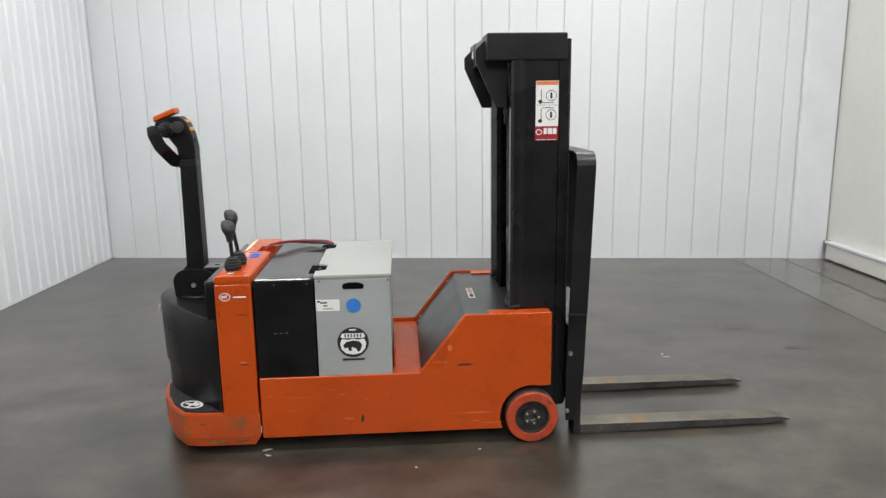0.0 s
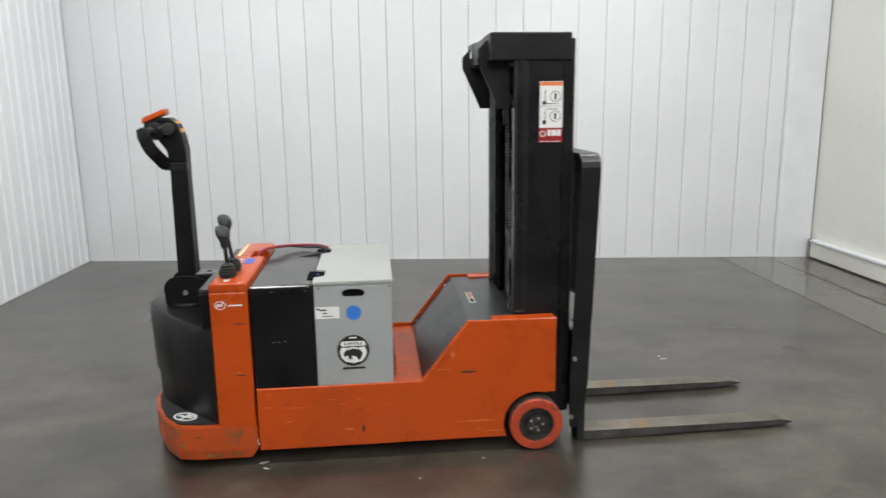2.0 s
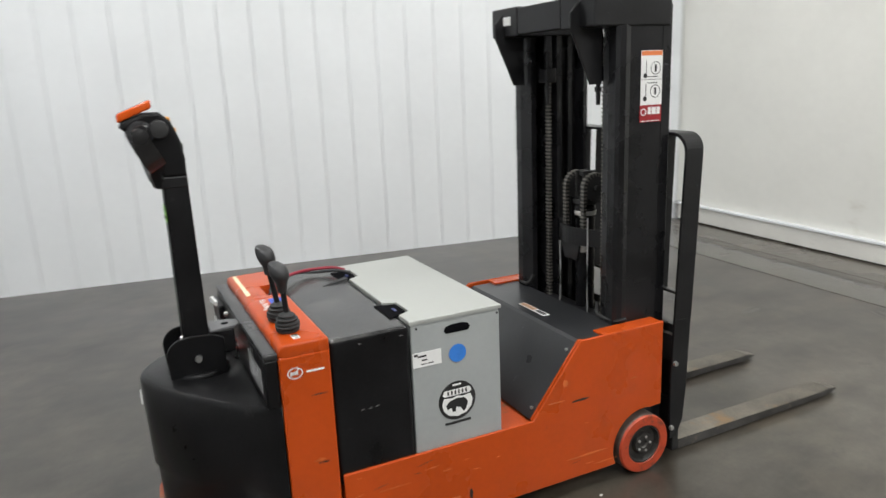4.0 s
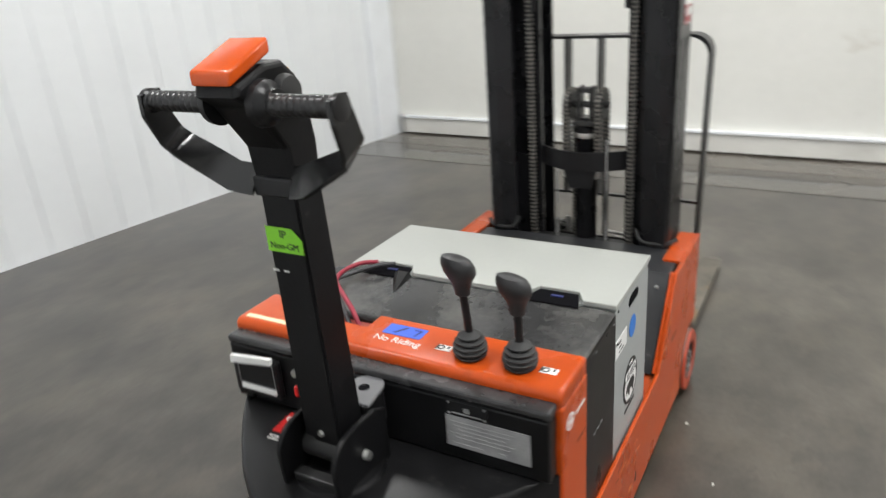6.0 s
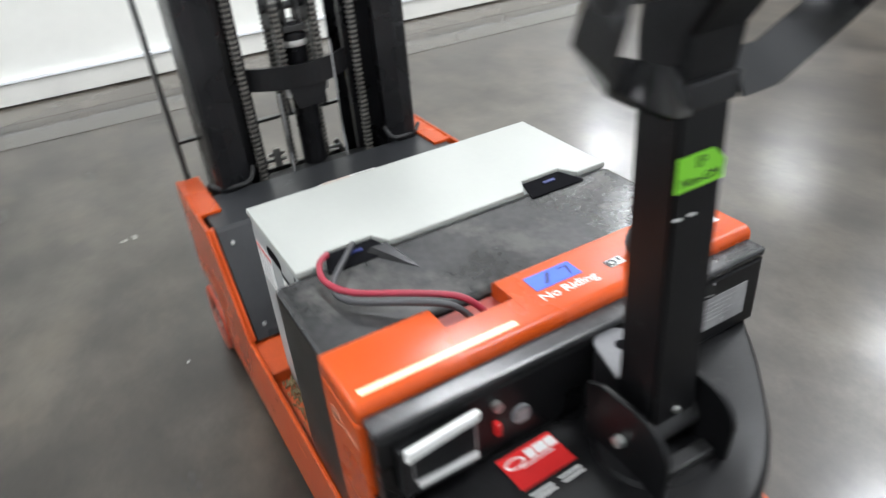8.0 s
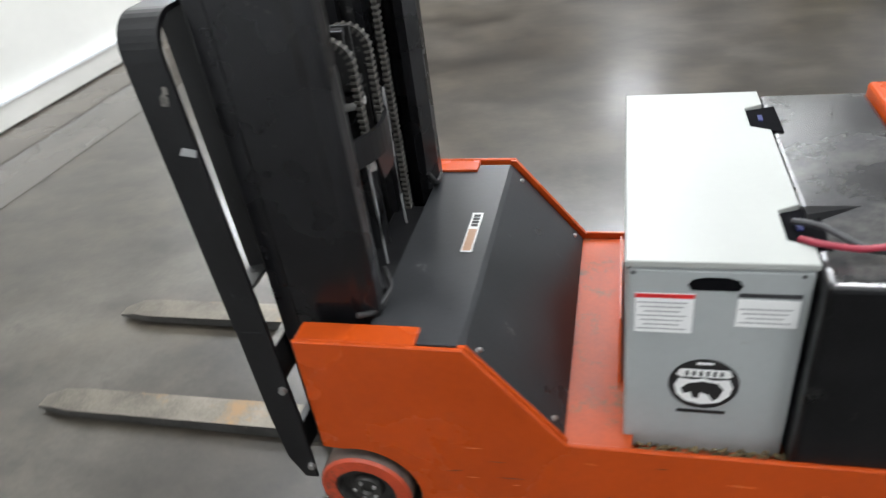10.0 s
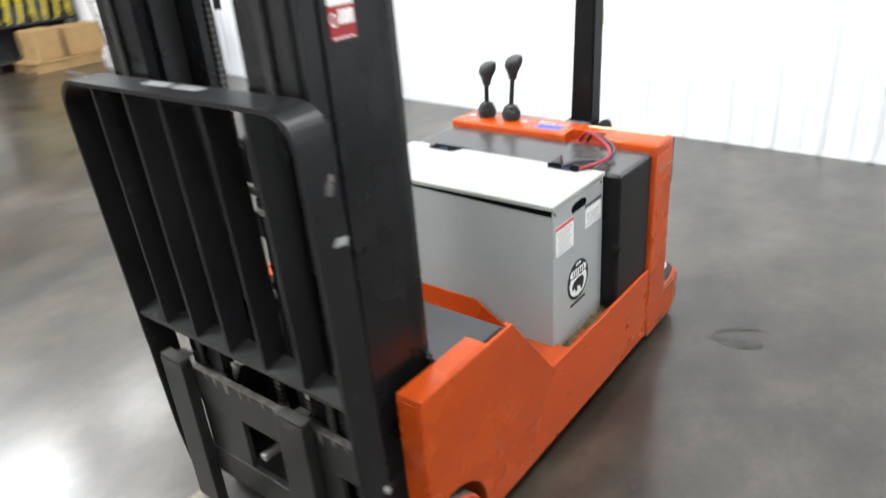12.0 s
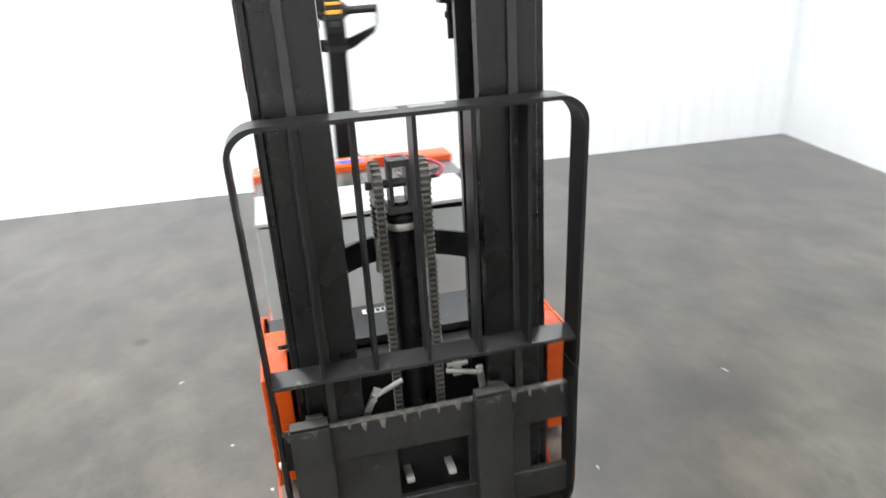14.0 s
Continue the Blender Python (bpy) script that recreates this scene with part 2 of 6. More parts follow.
M_BOLT = mat("zinc_bolt", (0.6, 0.6, 0.58), 0.3, 0.9, var=0.1, scale=20)
M_ZINC = mat("grey_link_bar", (0.45, 0.44, 0.42), 0.4, 0.6, var=0.15, scale=20)
M_WHITE = mat("white_label", (0.78, 0.78, 0.76), 0.4, var=0.03, scale=15)
M_FADED = mat("faded_pale_print", (0.52, 0.24, 0.15), 0.4, var=0.25, scale=60)
M_REDL = mat("red_label", (0.62, 0.02, 0.02), 0.35, var=0.04, scale=15)
M_DKRED = mat("dark_red_label", (0.30, 0.015, 0.02), 0.35, var=0.06, scale=15)
M_ORL = mat("orange_label_band", (0.72, 0.2, 0.06), 0.4, var=0.03, scale=15)
M_GREEN = mat("lime_label", (0.22, 0.62, 0.03), 0.4, var=0.04, scale=15)
M_BLUE = mat("blue_label", (0.03, 0.10, 0.55), 0.4, var=0.08, scale=15)
M_BLUED = mat("blue_dot_label", (0.035, 0.19, 0.60), 0.4, var=0.06, scale=25)
M_INK = mat("black_print", (0.015, 0.015, 0.015), 0.5)
M_GPRINT = mat("grey_print", (0.35, 0.35, 0.35), 0.5)
M_YSTRIP = mat("pale_yellow_strip", (0.82, 0.74, 0.46), 0.35, var=0.05, scale=12)
M_PLATE = mat("brushed_data_plate", (0.36, 0.36, 0.36), 0.45, 0.4, var=0.12, scale=20)
M_RCABLE = mat("red_cable", (0.27, 0.016, 0.035), 0.45, var=0.1, scale=20)
M_GCABLE = mat("dark_grey_cable", (0.04, 0.04, 0.043), 0.5, var=0.15, scale=20)
# orange paint darkened to red-brown, the slot's shade put into the colour
M_SLOT_SHADE = mat("shaded_orange_slot", (0.22, 0.02, 0.01), 0.5)
M_YBTN = mat("amber_button", (0.75, 0.33, 0.03), 0.35)
M_CHROME = mat("chrome_wire", (0.6, 0.6, 0.6), 0.22, 1.0, var=0.05, scale=10)
M_CART = mat("grey_cart_steel", (0.30, 0.305, 0.31), 0.35, 0.5, var=0.08, scale=8)
M_BIN = mat("beige_plastic_tub", (0.52, 0.48, 0.38), 0.45, var=0.05, scale=8)
M_BINB = mat("blue_grey_bin", (0.070, 0.080, 0.096), 0.5, var=0.1, scale=8)
M_CARD = mat("brown_cardboard", (0.36, 0.23, 0.10), 0.8, var=0.1, scale=6)
M_YEL = mat("yellow_hose", (0.62, 0.5, 0.04), 0.5)
M_RED = mat("red_enamel", (0.45, 0.02, 0.02), 0.3)
M_PAPER = mat("white_paper_scrap", (0.5, 0.5, 0.47), 0.7)
M_STAIN = mat("dark_floor_scuff", (0.033, 0.030, 0.026), 0.3, var=0.3, scale=18)
M_CRUST = mat("yellow_brown_crust", (0.17, 0.125, 0.06), 0.9, var=0.3, scale=40, spots=(0.10, 0.075, 0.045), spot_amount=0.3, spot_scale=30, bump=0.3, bscale=120)
M_LED = glow("led_diffuser", (1.0, 0.98, 0.94), 9.0)

# ---- building helpers ----
ORIGIN = {}


def thing(name, loc, label, category, group="", kind=""):
    e = new(name)
    e.location = loc
    e.empty_display_size = 0.1
    ORIGIN[e.name] = Vector(loc)
    return tagged(e, label, category, group, kind)


def part(name, bm, material, parent, label="", smooth=False):
    """Links a bmesh drawn in world places as one mesh object under a thing or a part."""
    o = ORIGIN[parent.name]
    bmesh.ops.translate(bm, verts=bm.verts, vec=-o)
    bmesh.ops.recalc_face_normals(bm, faces=bm.faces)
    me = bpy.data.meshes.new(name)
    if smooth:
        for f in bm.faces:
            f.smooth = True
        for e in bm.edges:
            if len(e.link_faces) == 2 and e.calc_face_angle(0) > 0.7:
                e.smooth = False
    bm.to_mesh(me)
    bm.free()
    for mm in material if isinstance(material, (list, tuple)) else [material]:
        me.materials.append(mm)
    ob = new(name, me)
    ob.parent = parent
    ORIGIN[ob.name] = o
    if label:
        tagged(ob, label)
    return ob


def solo(name, bm, material, loc, label, category, group="", kind="", smooth=False):
    """A thing that is a single mesh."""
    bmesh.ops.translate(bm, verts=bm.verts, vec=-Vector(loc))
    bmesh.ops.recalc_face_normals(bm, faces=bm.faces)
    me = bpy.data.meshes.new(name)
    if smooth:
        for f in bm.faces:
            f.smooth = True
    bm.to_mesh(me)
    bm.free()
    me.materials.append(material)
    ob = new(name, me)
    ob.location = loc
    ORIGIN[ob.name] = Vector(loc)
    return tagged(ob, label, category, group, kind)


def B():
    return bmesh.new()


def box(bm, x0, x1, y0, y1, z0, z1, bev=0.0, seg=2):
    r = bmesh.ops.create_cube(bm, size=1)
    vs = r["verts"]
    bmesh.ops.scale(bm, verts=vs, vec=(x1 - x0, y1 - y0, z1 - z0))
    bmesh.ops.translate(bm, verts=vs, vec=((x0 + x1) / 2, (y0 + y1) / 2, (z0 + z1) / 2))
    if bev:
        es = list({e for v in vs for e in v.link_edges})
        bmesh.ops.bevel(bm, geom=es, offset=bev, segments=seg, profile=0.5, affect="EDGES")
    return bm


def prism(bm, pts, axis, a, b, bev=0.0, seg=2):
    """An outline pushed along an axis from a to b. Outline pairs: (x, z) for y, (y, z) for x, (x, y) for z."""
    def at(p, v):
        return {"y": (p[0], v, p[1]), "x": (v, p[0], p[1]), "z": (p[0], p[1], v)}[axis]
    lo, hi = [bm.verts.new(at(p, a)) for p in pts], [bm.verts.new(at(p, b)) for p in pts]
    fs = [bm.faces.new(lo), bm.faces.new(hi[::-1])]
    n = len(pts)
    for i in range(n):
        fs.append(bm.faces.new((lo[i], lo[(i + 1) % n], hi[(i + 1) % n], hi[i])))
    bmesh.ops.recalc_face_normals(bm, faces=fs)
    if bev:
        es = list({e for f in fs[:2] for e in f.edges})
        bmesh.ops.bevel(bm, geom=es, offset=bev, segments=seg, profile=0.5, affect="EDGES")
    return bm


def cyl(bm, p0, p1, r0, r1=None, n=20):
    p0, p1 = Vector(p0), Vector(p1)
    d = p1 - p0
    m = Matrix.Translation((p0 + p1) / 2) @ d.to_track_quat("Z", "Y").to_matrix().to_4x4()
    bmesh.ops.create_cone(bm, cap_ends=True, cap_tris=False, segments=n, radius1=r0, radius2=r0 if r1 is None else r1, depth=d.length, matrix=m)
    return bm


def lathe(bm, prof, centre, axis="z", n=28, caps=True):
    """A profile of (radius, height) turned round an axis through centre."""
    c = Vector(centre)
    rings = []
    for r, h in prof:
        ring = []
        for i in range(n):
            a = 2 * math.pi * i / n
            u, v = r * math.cos(a), r * math.sin(a)
            ring.append(bm.verts.new(c + Vector({"z": (u, v, h), "y": (u, h, v), "x": (h, u, v)}[axis])))
        rings.append(ring)
    for a, b in zip(rings, rings[1:]):
        for i in range(n):
            bm.faces.new((a[i], a[(i + 1) % n], b[(i + 1) % n], b[i]))
    for ring in (rings[0], rings[-1]) if caps else ():
        bm.faces.new(ring)
    return bm


def tube(bm, pts, r, n=10, fine=6):
    """A round bar along a smooth line through the points."""
    P = [Vector(p) for p in pts]
    line = []
    for i in range(len(P) - 1):
        a, b, c, d = P[max(i - 1, 0)], P[i], P[i + 1], P[min(i + 2, len(P) - 1)]
        for k in range(fine):
            t = k / fine
            line.append(0.5 * (2 * b + (c - a) * t + (2 * a - 5 * b + 4 * c - d) * t * t + (3 * b - a - 3 * c + d) * t ** 3))
    line.append(P[-1])
    return sweep(bm, line, [(r * math.cos(2 * math.pi * k / n), r * math.sin(2 * math.pi * k / n)) for k in range(n)])


def sweep(bm, line, section, up=Vector((0, 0, 1))):
    """A cross-section carried along a line of points."""
    line = [Vector(p) for p in line]
    rings = []
    for i, p in enumerate(line):
        d = (line[min(i + 1, len(line) - 1)] - line[max(i - 1, 0)]).normalized()
        side = d.cross(up)
        if side.length < 1e-3:
            side = d.cross(Vector((1, 0, 0)))
        side.normalize()
        top = side.cross(d)
        rings.append([bm.verts.new(p + side * u + top * v) for u, v in section])
    n = len(section)
    for a, b in zip(rings, rings[1:]):
        for k in range(n):
            bm.faces.new((a[k], a[(k + 1) % n], b[(k + 1) % n], b[k]))
    bm.faces.new(rings[0])
    bm.faces.new(rings[-1])
    return bm


def arc(cx, cy, r, a0, a1, n=8):
    return [(cx + r * math.cos(radians(a0 + (a1 - a0) * i / n)), cy + r * math.sin(radians(a0 + (a1 - a0) * i / n))) for i in range(n + 1)]


def lettering(bm, text, size, m):
    """Flat raised letters; m lays their x-y plane into the place."""
    cu = bpy.data.curves.new("lettering", "FONT")
    cu.body, cu.size, cu.extrude, cu.align_x, cu.align_y = text, size, 0.0004, "CENTER", "CENTER"
    ob = bpy.data.objects.new("lettering", cu)
    scene.collection.objects.link(ob)
    me = bpy.data.meshes.new_from_object(ob.evaluated_get(bpy.context.evaluated_depsgraph_get()))
    bpy.data.objects.remove(ob)
    me.transform(m)
    bm.from_mesh(me)
    bpy.data.meshes.remove(me)
    return bm


# outward frames for flat labels: x right, y up as a reader sees them
def facing(side, p, tilt=0.0):
    if side == "N":
        r = Matrix(((1, 0, 0), (0, 0, -1), (0, 1, 0)))
    elif side == "F":
        r = Matrix(((-1, 0, 0), (0, 0, 1), (0, 1, 0)))
    elif side == "back":
        r = Matrix(((0, 0, -1), (-1, 0, 0), (0, 1, 0)))
    elif side == "front":
        r = Matrix(((0, 0, 1), (1, 0, 0), (0, 1, 0)))
    else:
        r = Matrix(((0, 1, 0), (-1, 0, 0), (0, 0, 1)))
    return Matrix.Translation(p) @ r.to_4x4() @ Matrix.Rotation(tilt, 4, "Z")


def card(bm, m, w, h, t=0.0012, dx=0.0, dy=0.0, lift=0.0, pts=None):
    """A thin label of w by h, or of the outline pts, on the frame m."""
    pts = pts or [(-w / 2, -h / 2), (w / 2, -h / 2), (w / 2, h / 2), (-w / 2, h / 2)]
    a = [bm.verts.new(m @ Vector((x + dx, y + dy, lift))) for x, y in pts]
    b = [bm.verts.new(m @ Vector((x + dx, y + dy, lift + t))) for x, y in pts]
    bm.faces.new(a[::-1])
    bm.faces.new(b)
    n = len(pts)
    for i in range(n):
        bm.faces.new((a[i], a[(i + 1) % n], b[(i + 1) % n], b[i]))
    return bm


def disc_pts(r, n=28, sx=1.0, sy=1.0):
    return [(r * sx * math.cos(2 * math.pi * i / n), r * sy * math.sin(2 * math.pi * i / n)) for i in range(n)]


def ring_card(bm, m, r0, r1, dx=0.0, dy=0.0, lift=0.0, sx=1.0, sy=1.0, n=28, t=0.0012):
    inner, outer = disc_pts(r0, n, sx, sy), disc_pts(r1, n, sx, sy)
    for i in range(n):
        j = (i + 1) % n
        card(bm, m, 0, 0, t, dx, dy, lift, [inner[i], outer[i], outer[j], inner[j]])
    return bm


# ---- setting ----
bm = B()
box(bm, -14, 14, -20, 8, -0.12, 0)
solo("floor", bm, M_FLOOR, (0, 0, 0), "polished grey-brown concrete warehouse floor with stains and scuffs", "floor", kind="structure")

BW0, BW1 = Vector((-2.281, 4.173, 0)), Vector((5.05, 3.213, 0))      # foot of the panelled back wall
LW0, LW1 = Vector((-2.281, 4.173, 0)), Vector((-3.239, -16.0, 0))    # foot of the ribbed side wall
RW0, RW1 = Vector((5.05, 3.213, 0)), Vector((4.79, -4.0, 0))         # foot of the cream wall
WALL_H = CEIL


def wall_slab(name, a, b, inward, thick, height, material, label):
    d = (b - a).normalized()
    nrm = Vector((-d.y, d.x, 0)) * inward
    bm = B()
    q = [a - nrm * 0.0, b - nrm * 0.0, b - nrm * thick, a - nrm * thick]
    prism(bm, [(p.x, p.y) for p in q], "z", -0.02, height)
    return solo(name, bm, material, tuple(a), label, "wall", kind="structure"), d, nrm


def strip_piece(bm, a, d, nrm, s0, s1, out0, out1, z0, z1, cut=0.0):
    """A board on a wall from s0 to s1 along it, out0 to out1 in front of it."""
    c = cut
    sec = [(s0, out0), (s0, out1 - c), (s0 + c, out1), (s1 - c, out1), (s1, out1 - c), (s1, out0)] if c else [(s0, out0), (s0, out1), (s1, out1), (s1, out0)]
    pts = [a + d * s + nrm * o for s, o in sec]
    prism(bm, [(p.x, p.y) for p in pts], "z", z0, z1)
    return bm


# back wall: flat boards with narrow grooves
wb, d, nrm = wall_slab("wall_back", BW0, BW1, -1, 0.2, WALL_H, M_GAP, "white panelled wall with narrow upright joints")
L = (BW1 - BW0).length
s, k = 0.012, 0
PITCH = 0.2640
while s < L - 0.40:
    e = min(s + PITCH, L - 0.36)
    bm = B()
    strip_piece(bm, BW0, d, nrm, s + 0.002, e - 0.002, 0.0, 0.014, 0.012, WALL_H - 0.01, 0.006)
    part("wall_panel", bm, M_WALL, wb)
    s, k = e, k + 1
bm = B()
strip_piece(bm, BW0, d, nrm, L - 0.352, L - 0.01, 0, 0.05, 0.0, WALL_H - 0.01, 0.01)
part("corner_board", bm, M_TRIM, wb, "plain white corner board")
bm = B()
strip_piece(bm, BW0, d, nrm, 0.03, L - 0.36, 0.016, 0.020, 0.0, 0.012, 0.0)
part("base_strip", bm, M_WALL, wb)

# side wall: ribbed metal sheets
wl, d, nrm = wall_slab("wall_left", LW0, LW1, 1, 0.2, WALL_H, M_WALL_L, "white ribbed metal wall")
L = (LW1 - LW0).length
s = 0.06
while s < L - 0.3:
    bm = B()
    pts = [(s, 0), (s + 0.012, 0.022), (s + 0.03, 0.022), (s + 0.05, 0.006), (s + 0.13, 0.004), (s + 0.145, 0.016), (s + 0.158, 0.016), (s + 0.17, 0.004), (s + 0.288, 0.004), (s + 0.298, 0)]
    q = [LW0 + d * u + nrm * v for u, v in pts]
    prism(bm, [(p.x, p.y) for p in q], "z", 0.02, WALL_H - 0.01)
    part("wall_panel", bm, M_WALL_L, wl)
    s += 0.30
bm = B()
strip_piece(bm, LW0, d, nrm, 0.03, L - 0.2, 0.0, 0.008, 0.0, 0.03)
part("base_strip", bm, M_TRIM, wl)

# cream wall with a bumper rail along its foot
wr, d, nrm = wall_slab("wall_right", RW0, RW1, -1, 0.25, WALL_H, M_WALL_R, "cream painted wall with a white bumper rail along its foot")
L = (RW1 - RW0).length
bm = B()
strip_piece(bm, RW0, d, nrm, 0.1, L, 0.0, 0.045, 0.020, 0.164, 0.006)
rail = part("bumper_rail", bm, M_RAIL, wr, "white painted bumper board")
bm = B()
strip_piece(bm, RW0, d, nrm, 0.1, L, 0.0, 0.062, 0.172, 0.190, 0.006)
part("rail_cap", bm, M_TRIM, rail, "narrow white ledge on the bumper board")
bm = B()
strip_piece(bm, RW0, d, nrm, 0.1, L, 0.0, 0.03, 0.1645, 0.1715)
part("rail_gap", bm, M_GAP, rail)
bm = B()
strip_piece(bm, RW0, d, nrm, 0.085, 0.1, 0.0, 0.07, 0.0, 0.195, 0.006)
part("end_bracket", bm, M_CART, rail, "grey steel end bracket of the bumper board")
bm = B()
strip_piece(bm, RW0, d, nrm, 0.1, L, 0.0, 0.02, 0.0, 0.0195)
part("wall_foot", bm, M_CONC, wr)
for o0, o1, slab in ((0.03, 0.425, M_CONC), (0.435, 0.90, M_CONC2)):
    bm = B()
    strip_piece(bm, RW0, d, nrm, 0.0, L + 3, o0, o1, 0.0005, 0.003)
    solo("floor_strip", bm, slab, tuple(RW0), "lighter concrete slab along the cream wall with a sawn joint", "floor strip", kind="structure")
bm = B()
box(bm, 13.5, 13.7, -16, 8, 0, WALL_H)
solo("wall_far", bm, M_BROWN, (13.5, 0, 0), "brownish block wall of the deeper bay", "wall", kind="structure")
# added wall that closes the unseen end of the hall
bm = B()
box(bm, -14, 13.7, -16.2, -16, 0, WALL_H)
solo("added_end_wall", bm, M_SOUTH, (0, -16, 0), "added wall closing the unseen end of the hall, toned brownish for floor reflections", "wall", kind="structure")
bm = B()
box(bm, -14, 14, -20, 8, CEIL, CEIL + 0.15)
solo("ceiling", bm, M_CEIL, (0, 0, CEIL), "plain white warehouse ceiling", "ceiling", kind="structure")

# a fixture for every lamp, the four added fill lamps included
for lx, ly, share in LAMPS:
    e = thing("ceiling_light", (lx, ly, CEIL), "unseen white rectangular ceiling light with a frosted diffuser", "ceiling light", "ceiling lights")
    bm = B()
    box(bm, lx - 0.52, lx + 0.52, ly - 0.25, ly + 0.25, CEIL - 0.09, CEIL, 0.01)
    part("housing", bm, M_TRIM, e)
    bm = B()
    box(bm, lx - 0.49, lx + 0.49, ly - 0.22, ly + 0.22, CEIL - 0.105, CEIL - 0.0905)
    part("diffuser", bm, M_LED, e, "glowing frosted diffuser")

# ---- the walkie stacker ----
YC = -0.005
HW = 0.442            # half width of the chassis
YN, YF = YC - HW, YC + HW
truck = thing("pallet_stacker", (0.6, YC, 0), "orange and black walk-behind pallet stacker with lowered forks", "pallet stacker")

# chassis
arch = arc(1.395, 0.130, 0.147, 203, 76, 12)
side = [(0.168, 0.072), (1.238, 0.072)] + arch + [(1.482, 0.276), (1.482, 0.622), (1.092, 0.622), (0.882, 0.356), (0.168, 0.356)]
for y0, y1, nm in ((YN, YN + 0.012, "near"), (YF - 0.012, YF, "far")):
    bm = B()
    prism(bm, side, "y", y0, y1, 0.003, 1)
    part("side_plate", bm, M_ORANGE, truck, "orange painted steel side plate with scrapes")
    s = 1 if nm == "near" else -1
    ya = y1 if nm == "near" else y0
    bm = B()
    # folded top flange and front flange
    box(bm, 1.20, 1.48, min(ya, ya + s * 0.062), max(ya, ya + s * 0.062), 0.606, 0.6205, 0.003)
    box(bm, 1.470, 1.4815, min(ya, ya + s * 0.062), max(ya, ya + s * 0.062), 0.285, 0.6055, 0.003)
    part("flange", bm, M_ORANGE, truck)
    bm = B()
    # rim along the slope, a thin folded edge
    prism(bm, [(0.880, 0.356), (1.088, 0.620), (1.105, 0.620), (0.897, 0.356)], "y", min(ya, ya + s * 0.010), max(ya, ya + s * 0.010))
    part("slope_edge", bm, M_ORANGE, truck)
bm = B()
box(bm, 0.17, 1.24, YN + 0.013, YF - 0.013, 0.10, 0.30, 0.004)
box(bm, 0.74, 0.90, YN + 0.013, YF - 0.013, 0.30, 0.335, 0.003)
part("chassis_floor", bm, M_ORANGE_WORN, truck, "worn orange chassis floor")
bm = B()
prism(bm, [(-0.31, 0.30), (-0.30, 0.432), (0.08, 0.432), (0.20, 0.360), (0.22, 0.30)], "x", 0.768, 0.774)
part("retainer_plate", bm, M_ORANGE, truck, "orange battery retainer plate")

# black machine cover beside the battery
bm = B()
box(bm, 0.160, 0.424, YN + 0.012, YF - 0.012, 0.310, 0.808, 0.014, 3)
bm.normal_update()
# upward faces take the lighter sheen-toned material, the sides the plain plastic
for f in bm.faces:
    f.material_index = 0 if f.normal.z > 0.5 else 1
part("machine_cover", bm, [M_COVER, M_PLASTIC], truck, "scuffed black plastic machine cover, its dusty top lightened for ceiling-light sheen")
for px, pz in ((0.255, 0.782), (0.395, 0.782), (0.25, 0.56), (0.275, 0.56), (0.30, 0.562)):
    bm = B()
    card(bm, facing("N", (px, YN + 0.0118, pz)), 0.016, 0.0035, pts=[(-0.007, 0), (0, -0.0010), (0.007, 0.0005), (0.001, 0.0012)])
    part("scratch", bm, M_PLATE, truck)

# dark raised wedge in place of the shaded sloped recess beside the cable opening
bm = B()
y0, y1 = YC + 0.165, YC + 0.230
a = [bm.verts.new(p) for p in ((0.422, y0, 0.8076), (0.422, y1, 0.8076), (0.305, y0 - 0.01, 0.8076), (0.422, y0 + 0.012, 0.820), (0.422, y1 - 0.02, 0.820))]
for f in ((0, 1, 2), (0, 3, 4, 1), (0, 2, 3), (1, 4, 2), (2, 4, 3)):
    bm.faces.new([a[k] for k in f])
part("cover_wedge", bm, M_PLASTIC, truck, "low dark wedge in place of the sloped recess beside the cable opening")

# sloped sheet-metal hood in front of the mast
bm = B()
prism(bm, [(0.890, 0.345), (1.094, 0.603), (1.106, 0.612), (1.318, 0.612), (1.318, 0.590), (1.112, 0.590), (0.905, 0.335)], "y", YN + 0.026, YF - 0.026, 0.004)
part("sloped_hood", bm, M_HOOD, truck, "dark grey sloped sheet-metal hood")
for py in (YN + 0.06, YF - 0.06):
    for t in (0.12, 0.88):
        bm = B()
        p = Vector((0.890 + 0.204 * t, py, 0.345 + 0.258 * t))
        n = Vector((-0.784, 0, 0.620))
        cyl(bm, p + n * 0.0, p + n * 0.007, 0.007, 0.005, 10)
        part("hood_screw", bm, M_BOLT, truck)
bm = B()
m = facing("top", (1.155, YC - 0.03, 0.6135))
card(bm, m, 0.19, 0.030)
tag = part("hood_label", bm, M_WHITE, truck, "small white warning label with tan print")
bm = B()
card(bm, m, 0.10, 0.022, 0.001, -0.04, 0, 0.0013)
part("print_block", bm, M_TAN, tag)
bm = B()
for i in range(4):
    card(bm, m, 0.012, 0.018, 0.001, 0.03 + i * 0.016, 0, 0.0013)
part("fine_print", bm, M_INK, tag)

# operator console: orange bridge, posts and foot
bm = B()
full = [(0.0, 0.794), (0.0, 0.810)] + arc(0.018, 0.8125, 0.018, 172, 90, 5) + arc(0.145, 0.8195, 0.012, 90, 5, 4) + [(0.158, 0.784), (0.02, 0.784)]
short = [(0.0, 0.794), (0.0, 0.810)] + arc(0.018, 0.8125, 0.018, 172, 90, 5) + [(0.088, 0.8305), (0.088, 0.784), (0.02, 0.784)]
SL0, SL1 = YC + 0.086, YC + 0.226
prism(bm, full, "y", YN + 0.001, SL0)
prism(bm, full, "y", SL1, YF - 0.001)
